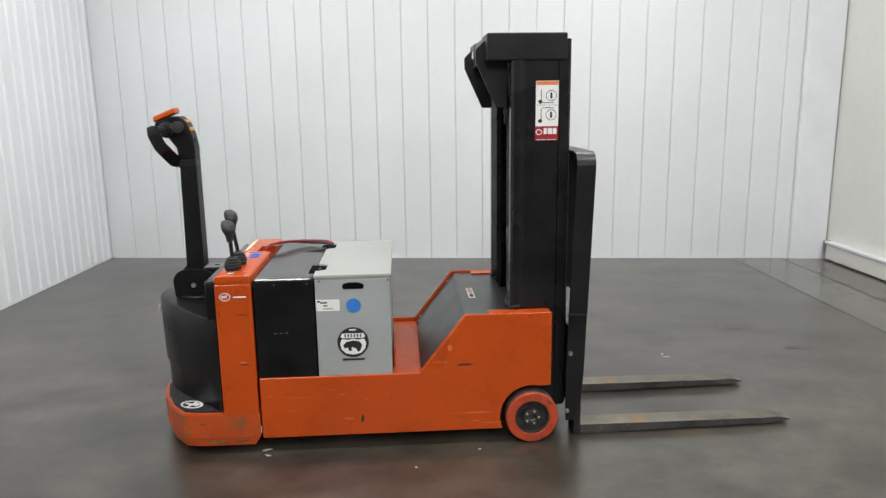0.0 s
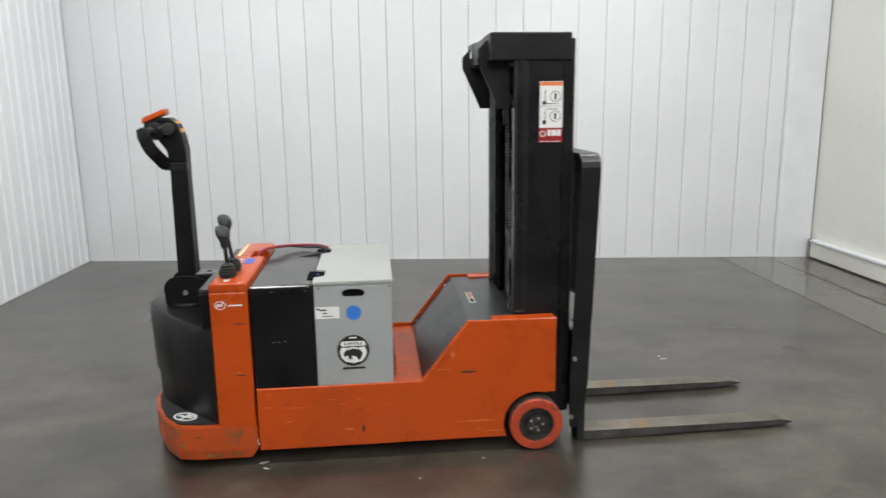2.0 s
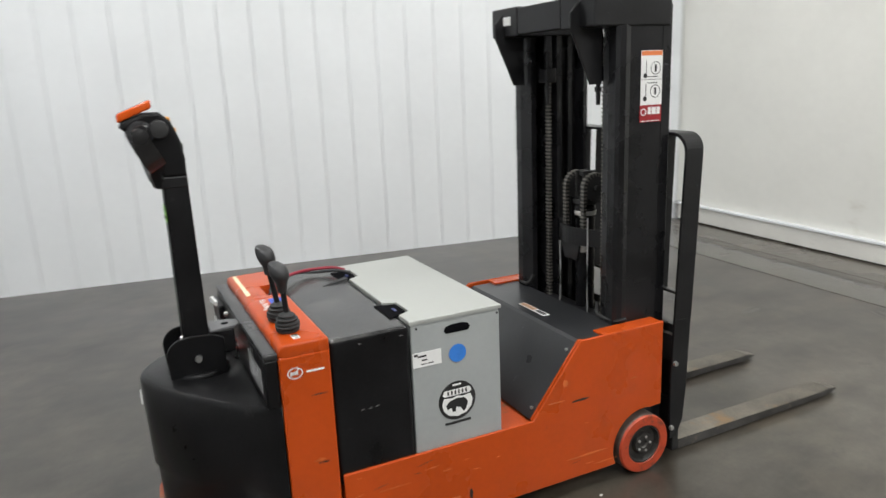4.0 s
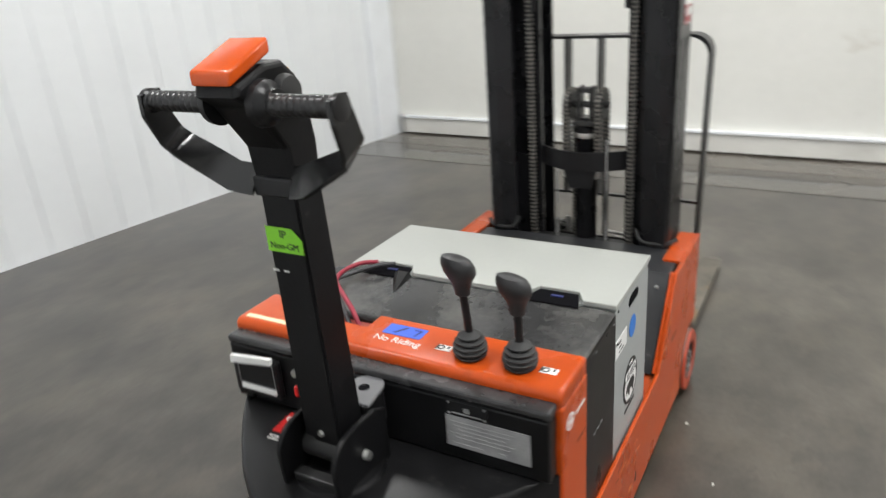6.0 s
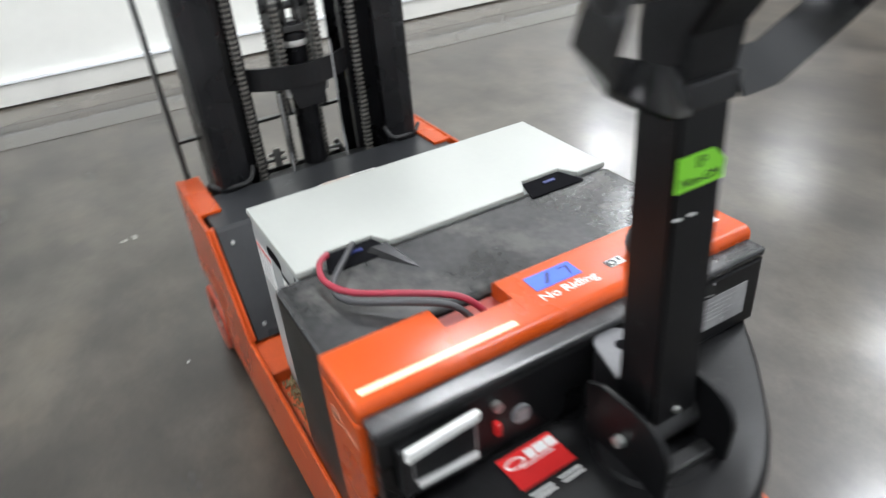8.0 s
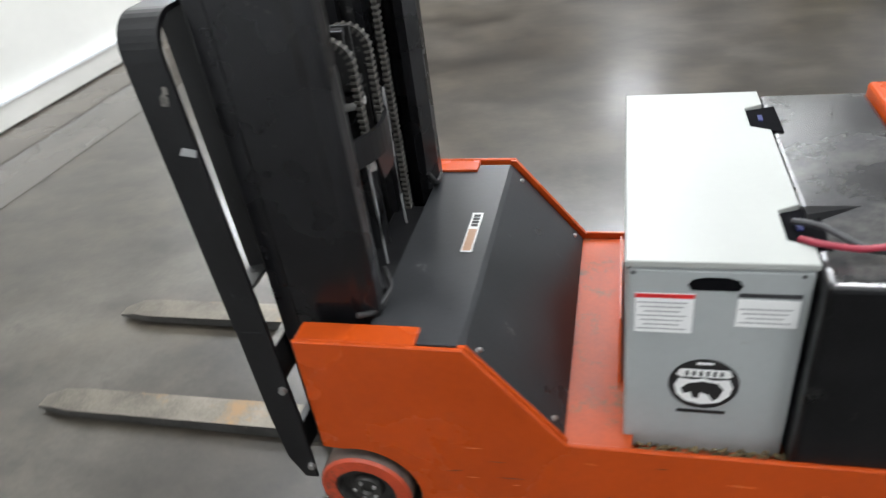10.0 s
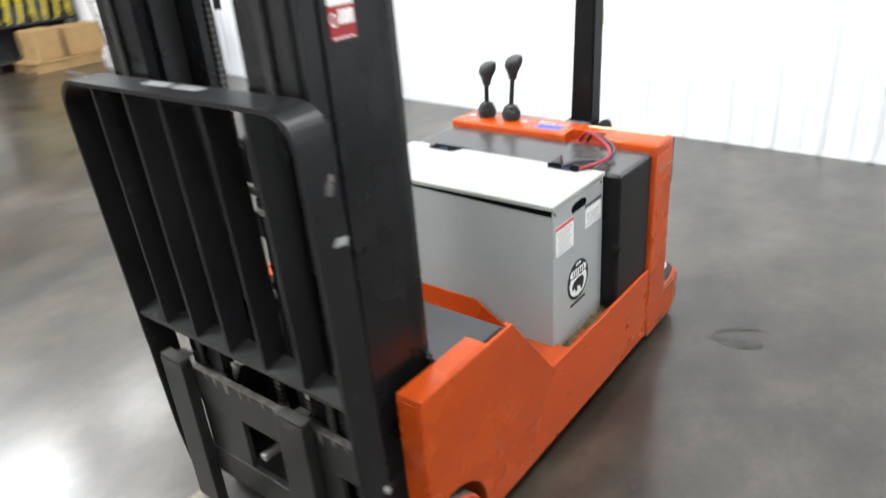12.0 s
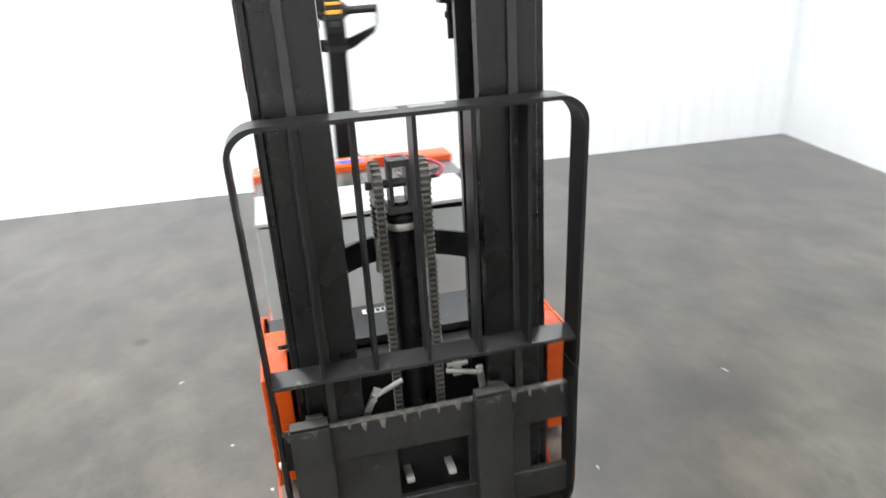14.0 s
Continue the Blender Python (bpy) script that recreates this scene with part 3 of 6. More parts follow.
prism(bm, short, "y", SL0, SL1)
bmesh.ops.bevel(bm, geom=[e for e in bm.edges if all(abs(v.co.y - YC) > HW - 0.002 for v in e.verts)], offset=0.009, segments=3, profile=0.5, affect="EDGES")
console = part("console_top", bm, M_ORANGE, truck, "glossy orange console bridge with rounded edges and a cable slot", smooth=True)
# slot bottom in the shade-darkened orange
bm = B()
box(bm, 0.0885, 0.157, SL0 + 0.0005, SL1 - 0.0005, 0.786, 0.796)
part("slot_floor", bm, M_SLOT_SHADE, console, "bottom of the cable slot, its orange darkened to red-brown as shade")
for y0, y1 in ((YN, YN + 0.030), (YF - 0.030, YF)):
    bm = B()
    box(bm, 0.0, 0.157, y0, y1, 0.185, 0.792, 0.008, 3)
    part("console_post", bm, M_ORANGE, truck, "orange end post with a scuffed lower edge")
foot = [(0.160, -HW), (-0.10, -HW), (-0.185, -0.425), (-0.262, -0.335), (-0.325, -0.21), (-0.362, -0.09), (-0.368, 0.0)]
foot = foot + [(x, -y) for x, y in foot[-2::-1]]
bm = B()
lowr = [(x * 0.97 if x < 0 else x - 0.03, y * 0.985) for x, y in foot]
lo = [bm.verts.new((x, y + YC, 0.042)) for x, y in lowr]
mid = [bm.verts.new((x, y + YC, 0.085)) for x, y in foot]
hi = [bm.verts.new((x, y + YC, 0.196)) for x, y in foot]
for a, b in ((lo, mid), (mid, hi)):
    for i in range(len(a)):
        bm.faces.new((a[i], a[(i + 1) % len(a)], b[(i + 1) % len(a)], b[i]))
bm.faces.new(lo)
bm.faces.new(hi)
bmesh.ops.bevel(bm, geom=[e for e in bm.edges if abs(e.verts[0].co.z - 0.196) < 1e-4 and abs(e.verts[1].co.z - 0.196) < 1e-4], offset=0.006, segments=2, affect="EDGES")
part("foot_skirt", bm, M_ORANGE_WORN, truck, "scraped orange foot skirt with dirty edges")
bm = B()
prism(bm, [(x * 0.955 + 0.0, y * 0.955 + YC) for x, y in foot if x < 0.0] + [(-0.002, 0.42 + YC), (-0.002, -0.42 + YC)], "z", 0.1965, 0.205)
part("foot_tread", bm, M_RUBBER, truck, "black tread on the foot")
bm = B()
m = facing("N", (0.163, YN - 0.0005, 0.2))
card(bm, m, 0.003, 0.030, 0.001, 0, -0.085)
part("seam", bm, M_WHITE, truck, "chipped paint seam")

# oval foot label
for sy in (-1, 1):
    m = Matrix.Translation((-0.165, YC + sy * 0.345, 0.2065)) @ Matrix.Rotation(radians(-28 * -sy), 4, "Z")
    bm = B()
    ring_card(bm, m, 0.040, 0.050, sx=1.15, sy=0.78)
    card(bm, m, 0.011, 0.06)
    card(bm, m, 0.07, 0.012, 0.0016)
    card(bm, m, 0.03, 0.012, 0.0012, 0.022, 0.016)
    part("foot_label", bm, M_WHITE, truck, "white oval warning label on the foot")

# motor cover: rounded nose
nose = [(-0.004, -0.436), (-0.117, -0.346), (-0.208, -0.258), (-0.268, -0.194), (-0.326, -0.112), (-0.360, -0.036)]
nose = nose + [(x, -y) for x, y in nose[::-1]]
fine = []
for i in range(len(nose) - 1):
    q = [Vector(nose[max(i - 1, 0)]), Vector(nose[i]), Vector(nose[i + 1]), Vector(nose[min(i + 2, len(nose) - 1)])]
    for k in range(5):
        u = k / 5
        p = 0.5 * (2 * q[1] + (q[2] - q[0]) * u + (2 * q[0] - 5 * q[1] + 4 * q[2] - q[3]) * u * u + (3 * q[1] - q[0] - 3 * q[2] + q[3]) * u ** 3)
        fine.append((p.x, p.y))
nose = fine + [nose[-1]]
bm = B()
rings = []
for z, f, dx in ((0.206, 0.965, 0.0), (0.33, 0.972, 0.0), (0.345, 0.99, -0.004), (0.612, 1.0, -0.008), (0.624, 0.996, -0.006), (0.630, 0.988, -0.004), (0.632, 0.976, 0.0)):
    rings.append([bm.verts.new((x * f + (dx if x < -0.05 else 0), y * (f if abs(y) < 0.40 else 1) + YC, z + (0.026 * max(0, -x - 0.1) / 0.25 if z > 0.59 else 0))) for x, y in nose])
for a, b in zip(rings, rings[1:]):
    for i in range(len(a)):
        bm.faces.new((a[i], a[(i + 1) % len(a)], b[(i + 1) % len(a)], b[i]))
bm.faces.new(rings[0])
bm.faces.new(rings[-1])
bm.normal_update()
for f in bm.faces:
    f.material_index = 1 if f.normal.z > 0.8 else 0
cover = part("motor_cover", bm, [M_PLASTIC, M_DUSTY], truck, "scuffed black plastic motor cover with a rounded nose", smooth=True)
bm = B()
m = Matrix.Translation((-0.3735, YC - 0.012, 0.585)) @ facing("back", (0, 0, 0)).to_3x3().to_4x4()
card(bm, m, 0, 0, 0.004, -0.024, 0, 0, [(-0.008, -0.014), (0.008, -0.014), (0.008, -0.009), (-0.002, -0.008), (-0.002, 0.008), (0.008, 0.009), (0.008, 0.014), (-0.008, 0.014)])
card(bm, m, 0.015, 0.028, 0.004, -0.003, 0)
card(bm, m, 0.015, 0.028, 0.004, 0.019, 0)
part("nose_mark", bm, M_WHITE, cover, "small white plain marks on the nose")

# back panel of the console
bm = B()
box(bm, -0.0425, 0.0, YN + 0.012, YF - 0.012, 0.632, 0.7855, 0.006, 2)
panel = part("back_panel", bm, M_PLASTIC, truck, "black plastic back panel")
bm = B()
box(bm, -0.0425, 0.004, YN + 0.010, YF - 0.010, 0.786, 0.8065, 0.006, 2)
part("panel_edge", bm, M_EDGE, truck, "dark plastic edge strip under the orange bridge")
XB = -0.0435
m = facing("back", (XB, YC - 0.292, 0.706))
bm = B()
card(bm, m, 0.195, 0.078)
plate = part("data_plate", bm, M_PLATE, panel, "brushed grey data plate with fine print")
bm = B()
for i in range(5):
    card(bm, m, 0.15 - 0.02 * (i % 3), 0.0011, 0.0006, -0.012, 0.026 - i * 0.010, 0.0013)
card(bm, m, 0.07, 0.006, 0.0006, -0.045, -0.031, 0.0013)
card(bm, m, 0.014, 0.008, 0.0006, 0.035, -0.03, 0.0013)
part("fine_print", bm, M_GPRINT, plate)
m = facing("back", (XB, YC - 0.247, 0.765))
bm = B()
card(bm, m, 0.095, 0.034)
plate2 = part("capacity_plate", bm, M_BLACK, panel, "small black plate with four rivets")
bm = B()
for sx in (-1, 1):
    for sy in (-1, 1):
        card(bm, m, 0, 0, 0.0015, sx * 0.042, sy * 0.013, 0.0012, disc_pts(0.0028, 8))
card(bm, m, 0.014, 0.012, 0.0006, 0, 0, 0.0013)
card(bm, m, 0.07, 0.003, 0.0006, 0, -0.011, 0.0013)
part("rivets", bm, M_PLATE, plate2)

# switches, gauge and open pocket on the far half of the panel
bm = B()
cyl(bm, (XB + 0.004, YC + 0.166, 0.701), (XB - 0.006, YC + 0.166, 0.701), 0.021, 0.019, 24)
gauge = part("battery_gauge", bm, M_STRIP, panel, "round grey battery gauge", smooth=True)
bm = B()
for i in range(3):
    card(bm, facing("back", (XB - 0.0063, YC + 0.166, 0.701)), 0.022, 0.004, 0.0006, 0, 0.009 - 0.009 * i)
part("gauge_marks", bm, M_PLATE, gauge)
bm = B()
box(bm, XB - 0.012, XB + 0.002, YC + 0.211, YC + 0.223, 0.684, 0.712, 0.003)
part("key_switch", bm, M_REDL, panel, "red rocker switch")
bm = B()
cyl(bm, (XB + 0.004, YC + 0.215, 0.748), (XB - 0.010, YC + 0.215, 0.748), 0.010, n=16)
part("key_lock", bm, M_BOLT, panel, "small metal key lock", smooth=True)
bm = B()
box(bm, XB - 0.022, XB + 0.002, YC + 0.262, YC + 0.405, 0.664, 0.768, 0.006)
pocket = part("document_pocket", bm, M_BLACK, panel, "black document pocket with white paper in it")
bm = B()
m = facing("back", (XB - 0.0228, YC + 0.330, 0.742))
card(bm, m, 0.132, 0.028, 0.010, 0, 0.026, 0.0, [(-0.068, -0.014), (0.064, 0.004), (0.066, 0.020), (-0.066, 0.006)])
card(bm, m, 0.112, 0.013, 0.004, 0.006, -0.054)
part("white_paper", bm, M_WHITE, pocket, "folded white paper")
bm = B()
ring = [(-0.055, -0.045), (0.06, -0.045), (0.06, 0.022), (-0.055, 0.006)]
for a, b in zip(ring, ring[1:] + ring[:1]):
    v = Vector((b[0] - a[0], b[1] - a[1]))
    n = Vector((-v.y, v.x)).normalized() * 0.0010
    card(bm, m, 0, 0, 0.001, 0, 0, 0.0002, [(a[0] - n.x, a[1] - n.y), (b[0] - n.x, b[1] - n.y), (b[0] + n.x, b[1] + n.y), (a[0] + n.x, a[1] + n.y)])
part("pocket_rim", bm, M_PLATE, pocket)

# red dealer label on the motor cover top
m = Matrix.Translation((-0.099, YC + 0.175, 0.640)) @ facing("top", (0, 0, 0)).to_3x3().to_4x4() @ Matrix.Rotation(radians(3), 4, "Z")
bm = B()
card(bm, m, 0.115, 0.075)
red = part("red_label", bm, M_REDL, cover, "red dealer label with white marks")
bm = B()
for i, w in enumerate((0.016, 0.022, 0.018)):
    card(bm, m, w, 0.022, 0.0008, 0.002 + i * 0.022, 0.018, 0.0013)
ring_card(bm, m, 0.012, 0.016, -0.033, 0.015, 0.0013, sx=1.3, sy=0.7, t=0.0008)
card(bm, m, 0.07, 0.003, 0.0008, 0.005, 0.001, 0.0013)
part("label_mark", bm, M_WHITE, red)
bm = B()
for i in range(3):
    card(bm, m, 0.045, 0.004, 0.0008, -0.03, -0.052 - i * 0.010, 0.0)
    card(bm, m, 0.045, 0.004, 0.0008, 0.03, -0.052 - i * 0.010, 0.0)
part("white_print", bm, M_WHITE, cover)

# things on the orange bridge
ZT = 0.8310
bm = B()
card(bm, facing("top", (0.028, YC + 0.27, ZT - 0.0005)), 0.30, 0.014)
part("yellow_strip", bm, M_YSTRIP, console, "pale yellow adhesive strip")
bm = B()
m = facing("top", (0.101, YC - 0.014, ZT), radians(0))
card(bm, m, 0.104, 0.046)
blue = part("blue_label", bm, M_BLUE, console, "blue rectangular label")
bm = B()
card(bm, m, 0.030, 0.030, 0.0006, -0.012, 0, 0.0013, [(-0.015, -0.015), (-0.006, -0.015), (0.015, 0.015), (0.006, 0.015)])
part("label_mark", bm, M_INKB, blue)
bm = B()
card(bm, m, 0, 0, 0.0006, 0.030, 0, 0.0013, [(-0.010, 0.010), (-0.010, 0.013), (0.012, 0.013), (0.012, 0.009), (0.004, -0.014), (0.001, -0.014), (0.007, 0.010)])
part("label_mark", bm, M_INKB, blue)
bm = B()
lettering(bm, "No Riding", 0.031, facing("top", (0.056, YC - 0.018, ZT + 0.0006)))
part("lettering", bm, M_WHITE, console, "white words No Riding")
for py, px in ((-0.137, 0.068), (-0.388, 0.068)):
    m = facing("top", (px, YC + py, ZT))
    bm = B()
    card(bm, m, 0.038, 0.022)
    lab = part("lever_label", bm, M_WHITE, console, "small white symbol label")
    bm = B()
    ring_card(bm, m, 0.005, 0.0095, -0.007, 0, 0.0013, n=12, t=0.0005)
    card(bm, m, 0.004, 0.020, 0.0005, -0.017, 0, 0.0013)
    card(bm, m, 0.005, 0.010, 0.0005, 0.011, 0.003, 0.0013)
    part("symbol", bm, M_INK, lab)

# two hydraulic levers with bellows
for py, lean, up in ((-0.326, -0.004, 0.0), (-0.208, -0.016, 0.030)):
    c = (0.062, YC + py, ZT)
    bm = B()
    prof = [(0.030, 0.0)]
    for i, r in enumerate((0.036, 0.039, 0.038, 0.034, 0.027)):
        z = 0.003 + i * 0.011
        prof += [(r - 0.006, z), (r, z + 0.003), (r, z + 0.006), (r - 0.006, z + 0.0095)]
    prof += [(0.016, 0.060), (0.009, 0.063)]
    lathe(bm, prof, c, "z", 22)
    lever = part("lever_boot", bm, M_RUBBER, truck, "ribbed black rubber boot", smooth=True)
    bm = B()
    top = Vector((c[0] + lean, c[1], ZT + 0.130 + up))
    cyl(bm, (c[0], c[1], ZT + 0.055), top, 0.0088, n=12)
    part("lever_rod", bm, M_BLACK, lever, smooth=True)
    bm = B()
    lathe(bm, [(0.010, 0), (0.0165, 0.003), (0.019, 0.016), (0.022, 0.030), (0.029, 0.042), (0.0355, 0.053), (0.0375, 0.066), (0.036, 0.078), (0.031, 0.087), (0.020, 0.092), (0.008, 0.094)], (0, 0, 0), "z", 22)
    for v in bm.verts:
        h = max(0, v.co.z - 0.030)
        v.co.z += 0.16 * v.co.y * min(1, h / 0.04) - 0.18 * v.co.x * min(1, h / 0.04)
        v.co.x = v.co.x * 0.80 - 0.12 * h
        v.co.y += 0.10 * h
        v.co += top - Vector((0.002, 0, 0.004))
    part("lever_knob", bm, M_KNOB, lever, "worn black mushroom-shaped knob", smooth=True)

# emblem on each end post
for sd, y in (("N", YN - 0.0004), ("F", YF + 0.0004)):
    sx = 0.045 if sd == "N" else 0.100
    m = facing(sd, (sx, y, 0.737))
    bm = B()
    ring_card(bm, m, 0.017, 0.020, sx=1.2, sy=0.9, t=0.0008)
    card(bm, m, 0.034, 0.004, 0.0008, 0, 0.002, 0, [(-0.018, -0.010), (-0.013, -0.010), (0.016, 0.010), (0.010, 0.010)])
    card(bm, m, 0.024, 0.010, 0.0008, -0.003, 0)
    card(bm, m, 0.056, 0.006, 0.0008, 0.062 if sd == "N" else 0.06, -0.002)
    part("emblem", bm, M_WHITE if sd == "N" else M_FADED, truck, "white line emblem" if sd == "N" else "faded pale emblem")
for px, pz, w, h in ((0.115, 0.655, 0.060, 0.004), (0.11, 0.425, 0.04, 0.006), (1.09, 0.39, 0.085, 0.010), (0.62, 0.15, 0.014, 0.04)):
    bm = B()
    card(bm, facing("N", (px, YN - 0.0003, pz)), w, h, 0.0006, pts=[(-w / 2, -h * 0.3), (w * 0.2, -h / 2), (w / 2, h * 0.1), (w * 0.1, h / 2), (-w * 0.35, h * 0.3)])
    part("scrape", bm, M_RIM, truck, "dark scrape in the orange paint")
for k in range(26):
    px, pz = random.uniform(0.2, 1.2), random.uniform(0.09, 0.34)
    w, h = random.uniform(0.015, 0.07), random.uniform(0.0012, 0.003)
    sd = "N" if k % 2 else "F"
    bm = B()
    card(bm, facing(sd, (px, YN - 0.0002 if sd == "N" else YF + 0.0002, pz), random.uniform(-0.2, 0.2)), w, h, 0.0005, pts=[(-w / 2, 0), (0, -h / 2), (w / 2, 0), (0, h / 2)])
    part("paint_scratch", bm, M_ORL if k % 3 else M_RIM, truck)

rnd = random.Random(21)
for px, pz, w, h in ((-0.155, 0.115, 0.050, 0.055), (-0.120, 0.070, 0.085, 0.030), (-0.030, 0.062, 0.130, 0.022), (0.070, 0.066, 0.090, 0.016), (-0.095, 0.150, 0.040, 0.012), (0.035, 0.120, 0.060, 0.007)):
    bm = B()
    pts = [(w / 2 * rnd.uniform(0.6, 1.0) * math.cos(a), h / 2 * rnd.uniform(0.5, 1.0) * math.sin(a)) for a in [2 * math.pi * k / 15 for k in range(15)]]
    card(bm, facing("N", (px, YN - 0.0006 if px > -0.10 else YN + 0.012, pz)), w, h, 0.0006, pts=pts)
    part("worn_patch", bm, M_WORNP, truck, "brown worn patch in the orange paint")
for px, pz, w, h in ((0.098, 0.435, 0.045, 0.012), (0.98, 0.405, 0.10, 0.008), (1.02, 0.470, 0.030, 0.035), (1.34, 0.42, 0.045, 0.006), (0.33, 0.262, 0.14, 0.007), (0.53, 0.268, 0.05, 0.008), (0.56, 0.150, 0.06, 0.022), (1.12, 0.155, 0.22, 0.010), (1.20, 0.105, 0.15, 0.008)):
    bm = B()
    pts = [(w / 2 * rnd.uniform(0.5, 1.0) * math.cos(a), h / 2 * rnd.uniform(0.3, 1.0) * math.sin(a)) for a in [2 * math.pi * k / 13 for k in range(13)]]
    card(bm, facing("N", (px, YN - 0.0003, pz)), w, h, 0.0006, pts=pts)
    part("rubbed_patch", bm, M_RUB, truck, "pale rubbed patch in the orange paint")
# load wheels
for y0, y1, sg in ((YN - 0.008, YN + 0.080, -1), (YF - 0.080, YF + 0.008, 1)):
    yo = y0 if sg < 0 else y1
    yi = y1 if sg < 0 else y0
    c = (1.397, 0, 0.1225)
    bm = B()
    lathe(bm, [(0.080, yi), (0.116, yi), (0.122, yi + sg * 0.008), (0.122, yo - sg * 0.008), (0.116, yo), (0.082, yo), (0.080, yo - sg * 0.004)], c, "y", 44, False)
    bm.normal_update()
    for f in bm.faces:
        f.material_index = 0 if abs(f.normal.y) > 0.35 else 1
    wheel = part("wheel", bm, [M_TYRE, M_TREAD], truck, "orange-red polyurethane wheel tyre with dirt", smooth=True)
    bm = B()
    lathe(bm, [(0.081, yi), (0.081, yo - sg * 0.004), (0.074, yo - sg * 0.004), (0.068, yo - sg * 0.022), (0.046, yo - sg * 0.022), (0.040, yo - sg * 0.006), (0.018, yo - sg * 0.004), (0.012, yo - sg * 0.012)], c, "y", 36)
    rim = part("rim", bm, M_RIM, wheel, "dirty grey steel rim", smooth=True)
    for k in range(5):
        bm = B()
        a = 2 * math.pi * k / 5
        cyl(bm, (1.397 + 0.030 * math.cos(a), yo - sg * 0.010, 0.1225 + 0.030 * math.sin(a)), (1.397 + 0.030 * math.cos(a), yo - sg * 0.001, 0.1225 + 0.030 * math.sin(a)), 0.0055, n=8)
        part("wheel_bolt", bm, M_ZINC, wheel)
bm = B()
cyl(bm, (-0.12, YC - 0.045, 0.118), (-0.12, YC + 0.045, 0.118), 0.118, n=32)
part("drive_wheel", bm, M_RUBBER, truck, "black rubber drive wheel under the foot", smooth=True)
bm = B()
box(bm, 1.25, 1.52, YN + 0.09, YF - 0.09, 0.09, 0.36, 0.008)
part("axle_beam", bm, M_BLACK, truck)

# ---- tiller ----
TX, TY = -0.183, YC + 0.010
TB = TY - 0.015      # the pivot stands a little off the head's centre line
bm = B()
for sg in (-1, 1):
    prism(bm, [(-0.278, 0.640), (-0.10, 0.640), (-0.10, 0.765), (-0.135, 0.782), (-0.205, 0.785)] + arc(-0.225, 0.722, 0.060, 100, 190, 8), "y", TB + sg * 0.070 - 0.006, TB + sg * 0.070 + 0.006, 0.003)
box(bm, -0.27, -0.11, TB - 0.063, TB + 0.063, 0.640, 0.652)
bracket = part("tiller_bracket", bm, M_TILLER, truck, "black steel tiller bracket with rounded cheeks")
for sg in (-1, 1):
    bm = B()
    cyl(bm, (-0.188, TB + sg * 0.0765, 0.706), (-0.188, TB + sg * 0.088, 0.706), 0.012, 0.010, 12)
    part("pivot_bolt", bm, M_BOLT, bracket, "bright zinc pivot bolt")
bm = B()
cyl(bm, (-0.188, TB - 0.062, 0.706), (-0.188, TB + 0.062, 0.706), 0.034, n=24)
part("pivot_barrel", bm, M_CARR, bracket, "dark pivot barrel", smooth=True)
bm = B()
lathe(bm, [(0.100, 0.632), (0.100, 0.648), (0.094, 0.655), (0.06, 0.657)], (-0.185, TB, 0), "z", 36)
part("steering_drum", bm, M_TILLER, bracket, "round black steering drum", smooth=True)
bm = B()
prism(bm, [(-0.140, TB - 0.062), (-0.140, TB + 0.048)] + [(x, y + TB - 0.012) for x, y in arc(-0.075, 0.0, 0.040, 80, -80, 10)], "z", 0.783, 0.791, 0.002, 1)
ear = part("spring_ear", bm, M_STRIP, bracket, "grey steel ear plate with a round hole")
bm = B()
card(bm, Matrix.Translation((-0.086, TB - 0.014, 0.7912)), 0, 0, 0.0006, pts=disc_pts(0.013, 18))
part("ear_hole", bm, M_VOID, ear)
bm = B()
box(bm, -0.138, -0.060, TB - 0.050, TB + 0.030, 0.700, 0.7825, 0.006)
part("ear_block", bm, M_BLACK, bracket)
bm = B()
a = [(TX - 0.041, -0.047), (TX + 0.041, -0.047), (TX + 0.041, 0.047), (TX - 0.041, 0.047)]
lo = [bm.verts.new((x, y + TY - 0.015, 0.742)) for x, y in a]
hi = [bm.verts.new((TX + (x - TX) * 0.92, y * 0.90 + TY, 1.325)) for x, y in a]
for i in range(4):
    bm.faces.new((lo[i], lo[(i + 1) % 4], hi[(i + 1) % 4], hi[i]))
bm.faces.new(lo)
bm.faces.new(hi)
bmesh.ops.bevel(bm, geom=list(bm.edges), offset=0.005, segments=2, affect="EDGES")
arm = part("tiller_arm", bm, M_TILLER, truck, "black rectangular tiller arm")
bm = B()
cyl(bm, (TX - 0.038, TB, 0.762), (TX - 0.047, TB, 0.762), 0.0075, 0.006, 10)
part("arm_bolt", bm, M_BOLT, arm, "small bright bolt head")
bm = B()
box(bm, -0.262, -0.235, TB - 0.060, TB + 0.060, 0.6525, 0.672, 0.003)
part("stop_plate", bm, M_CARR, bracket, "scuffed steel stop plate")
bm = B()
box(bm, TX - 0.030, TX + 0.030, TB - 0.034, TB + 0.034, 0.690, 0.745, 0.004)
part("arm_tongue", bm, M_TILLER, arm)
# head: leans towards the operator
bm = B()
prism(bm, [(-0.222, 1.305), (-0.146, 1.305), (-0.144, 1.36), (-0.153, 1.42), (-0.174, 1.478), (-0.204, 1.506), (-0.250, 1.506), (-0.316, 1.482), (-0.322, 1.464), (-0.286, 1.440), (-0.229, 1.36)], "y", TY - 0.048, TY + 0.048, 0.010, 3)
head = part("tiller_head", bm, M_TILLER, truck, "black tiller head with moulded sides")
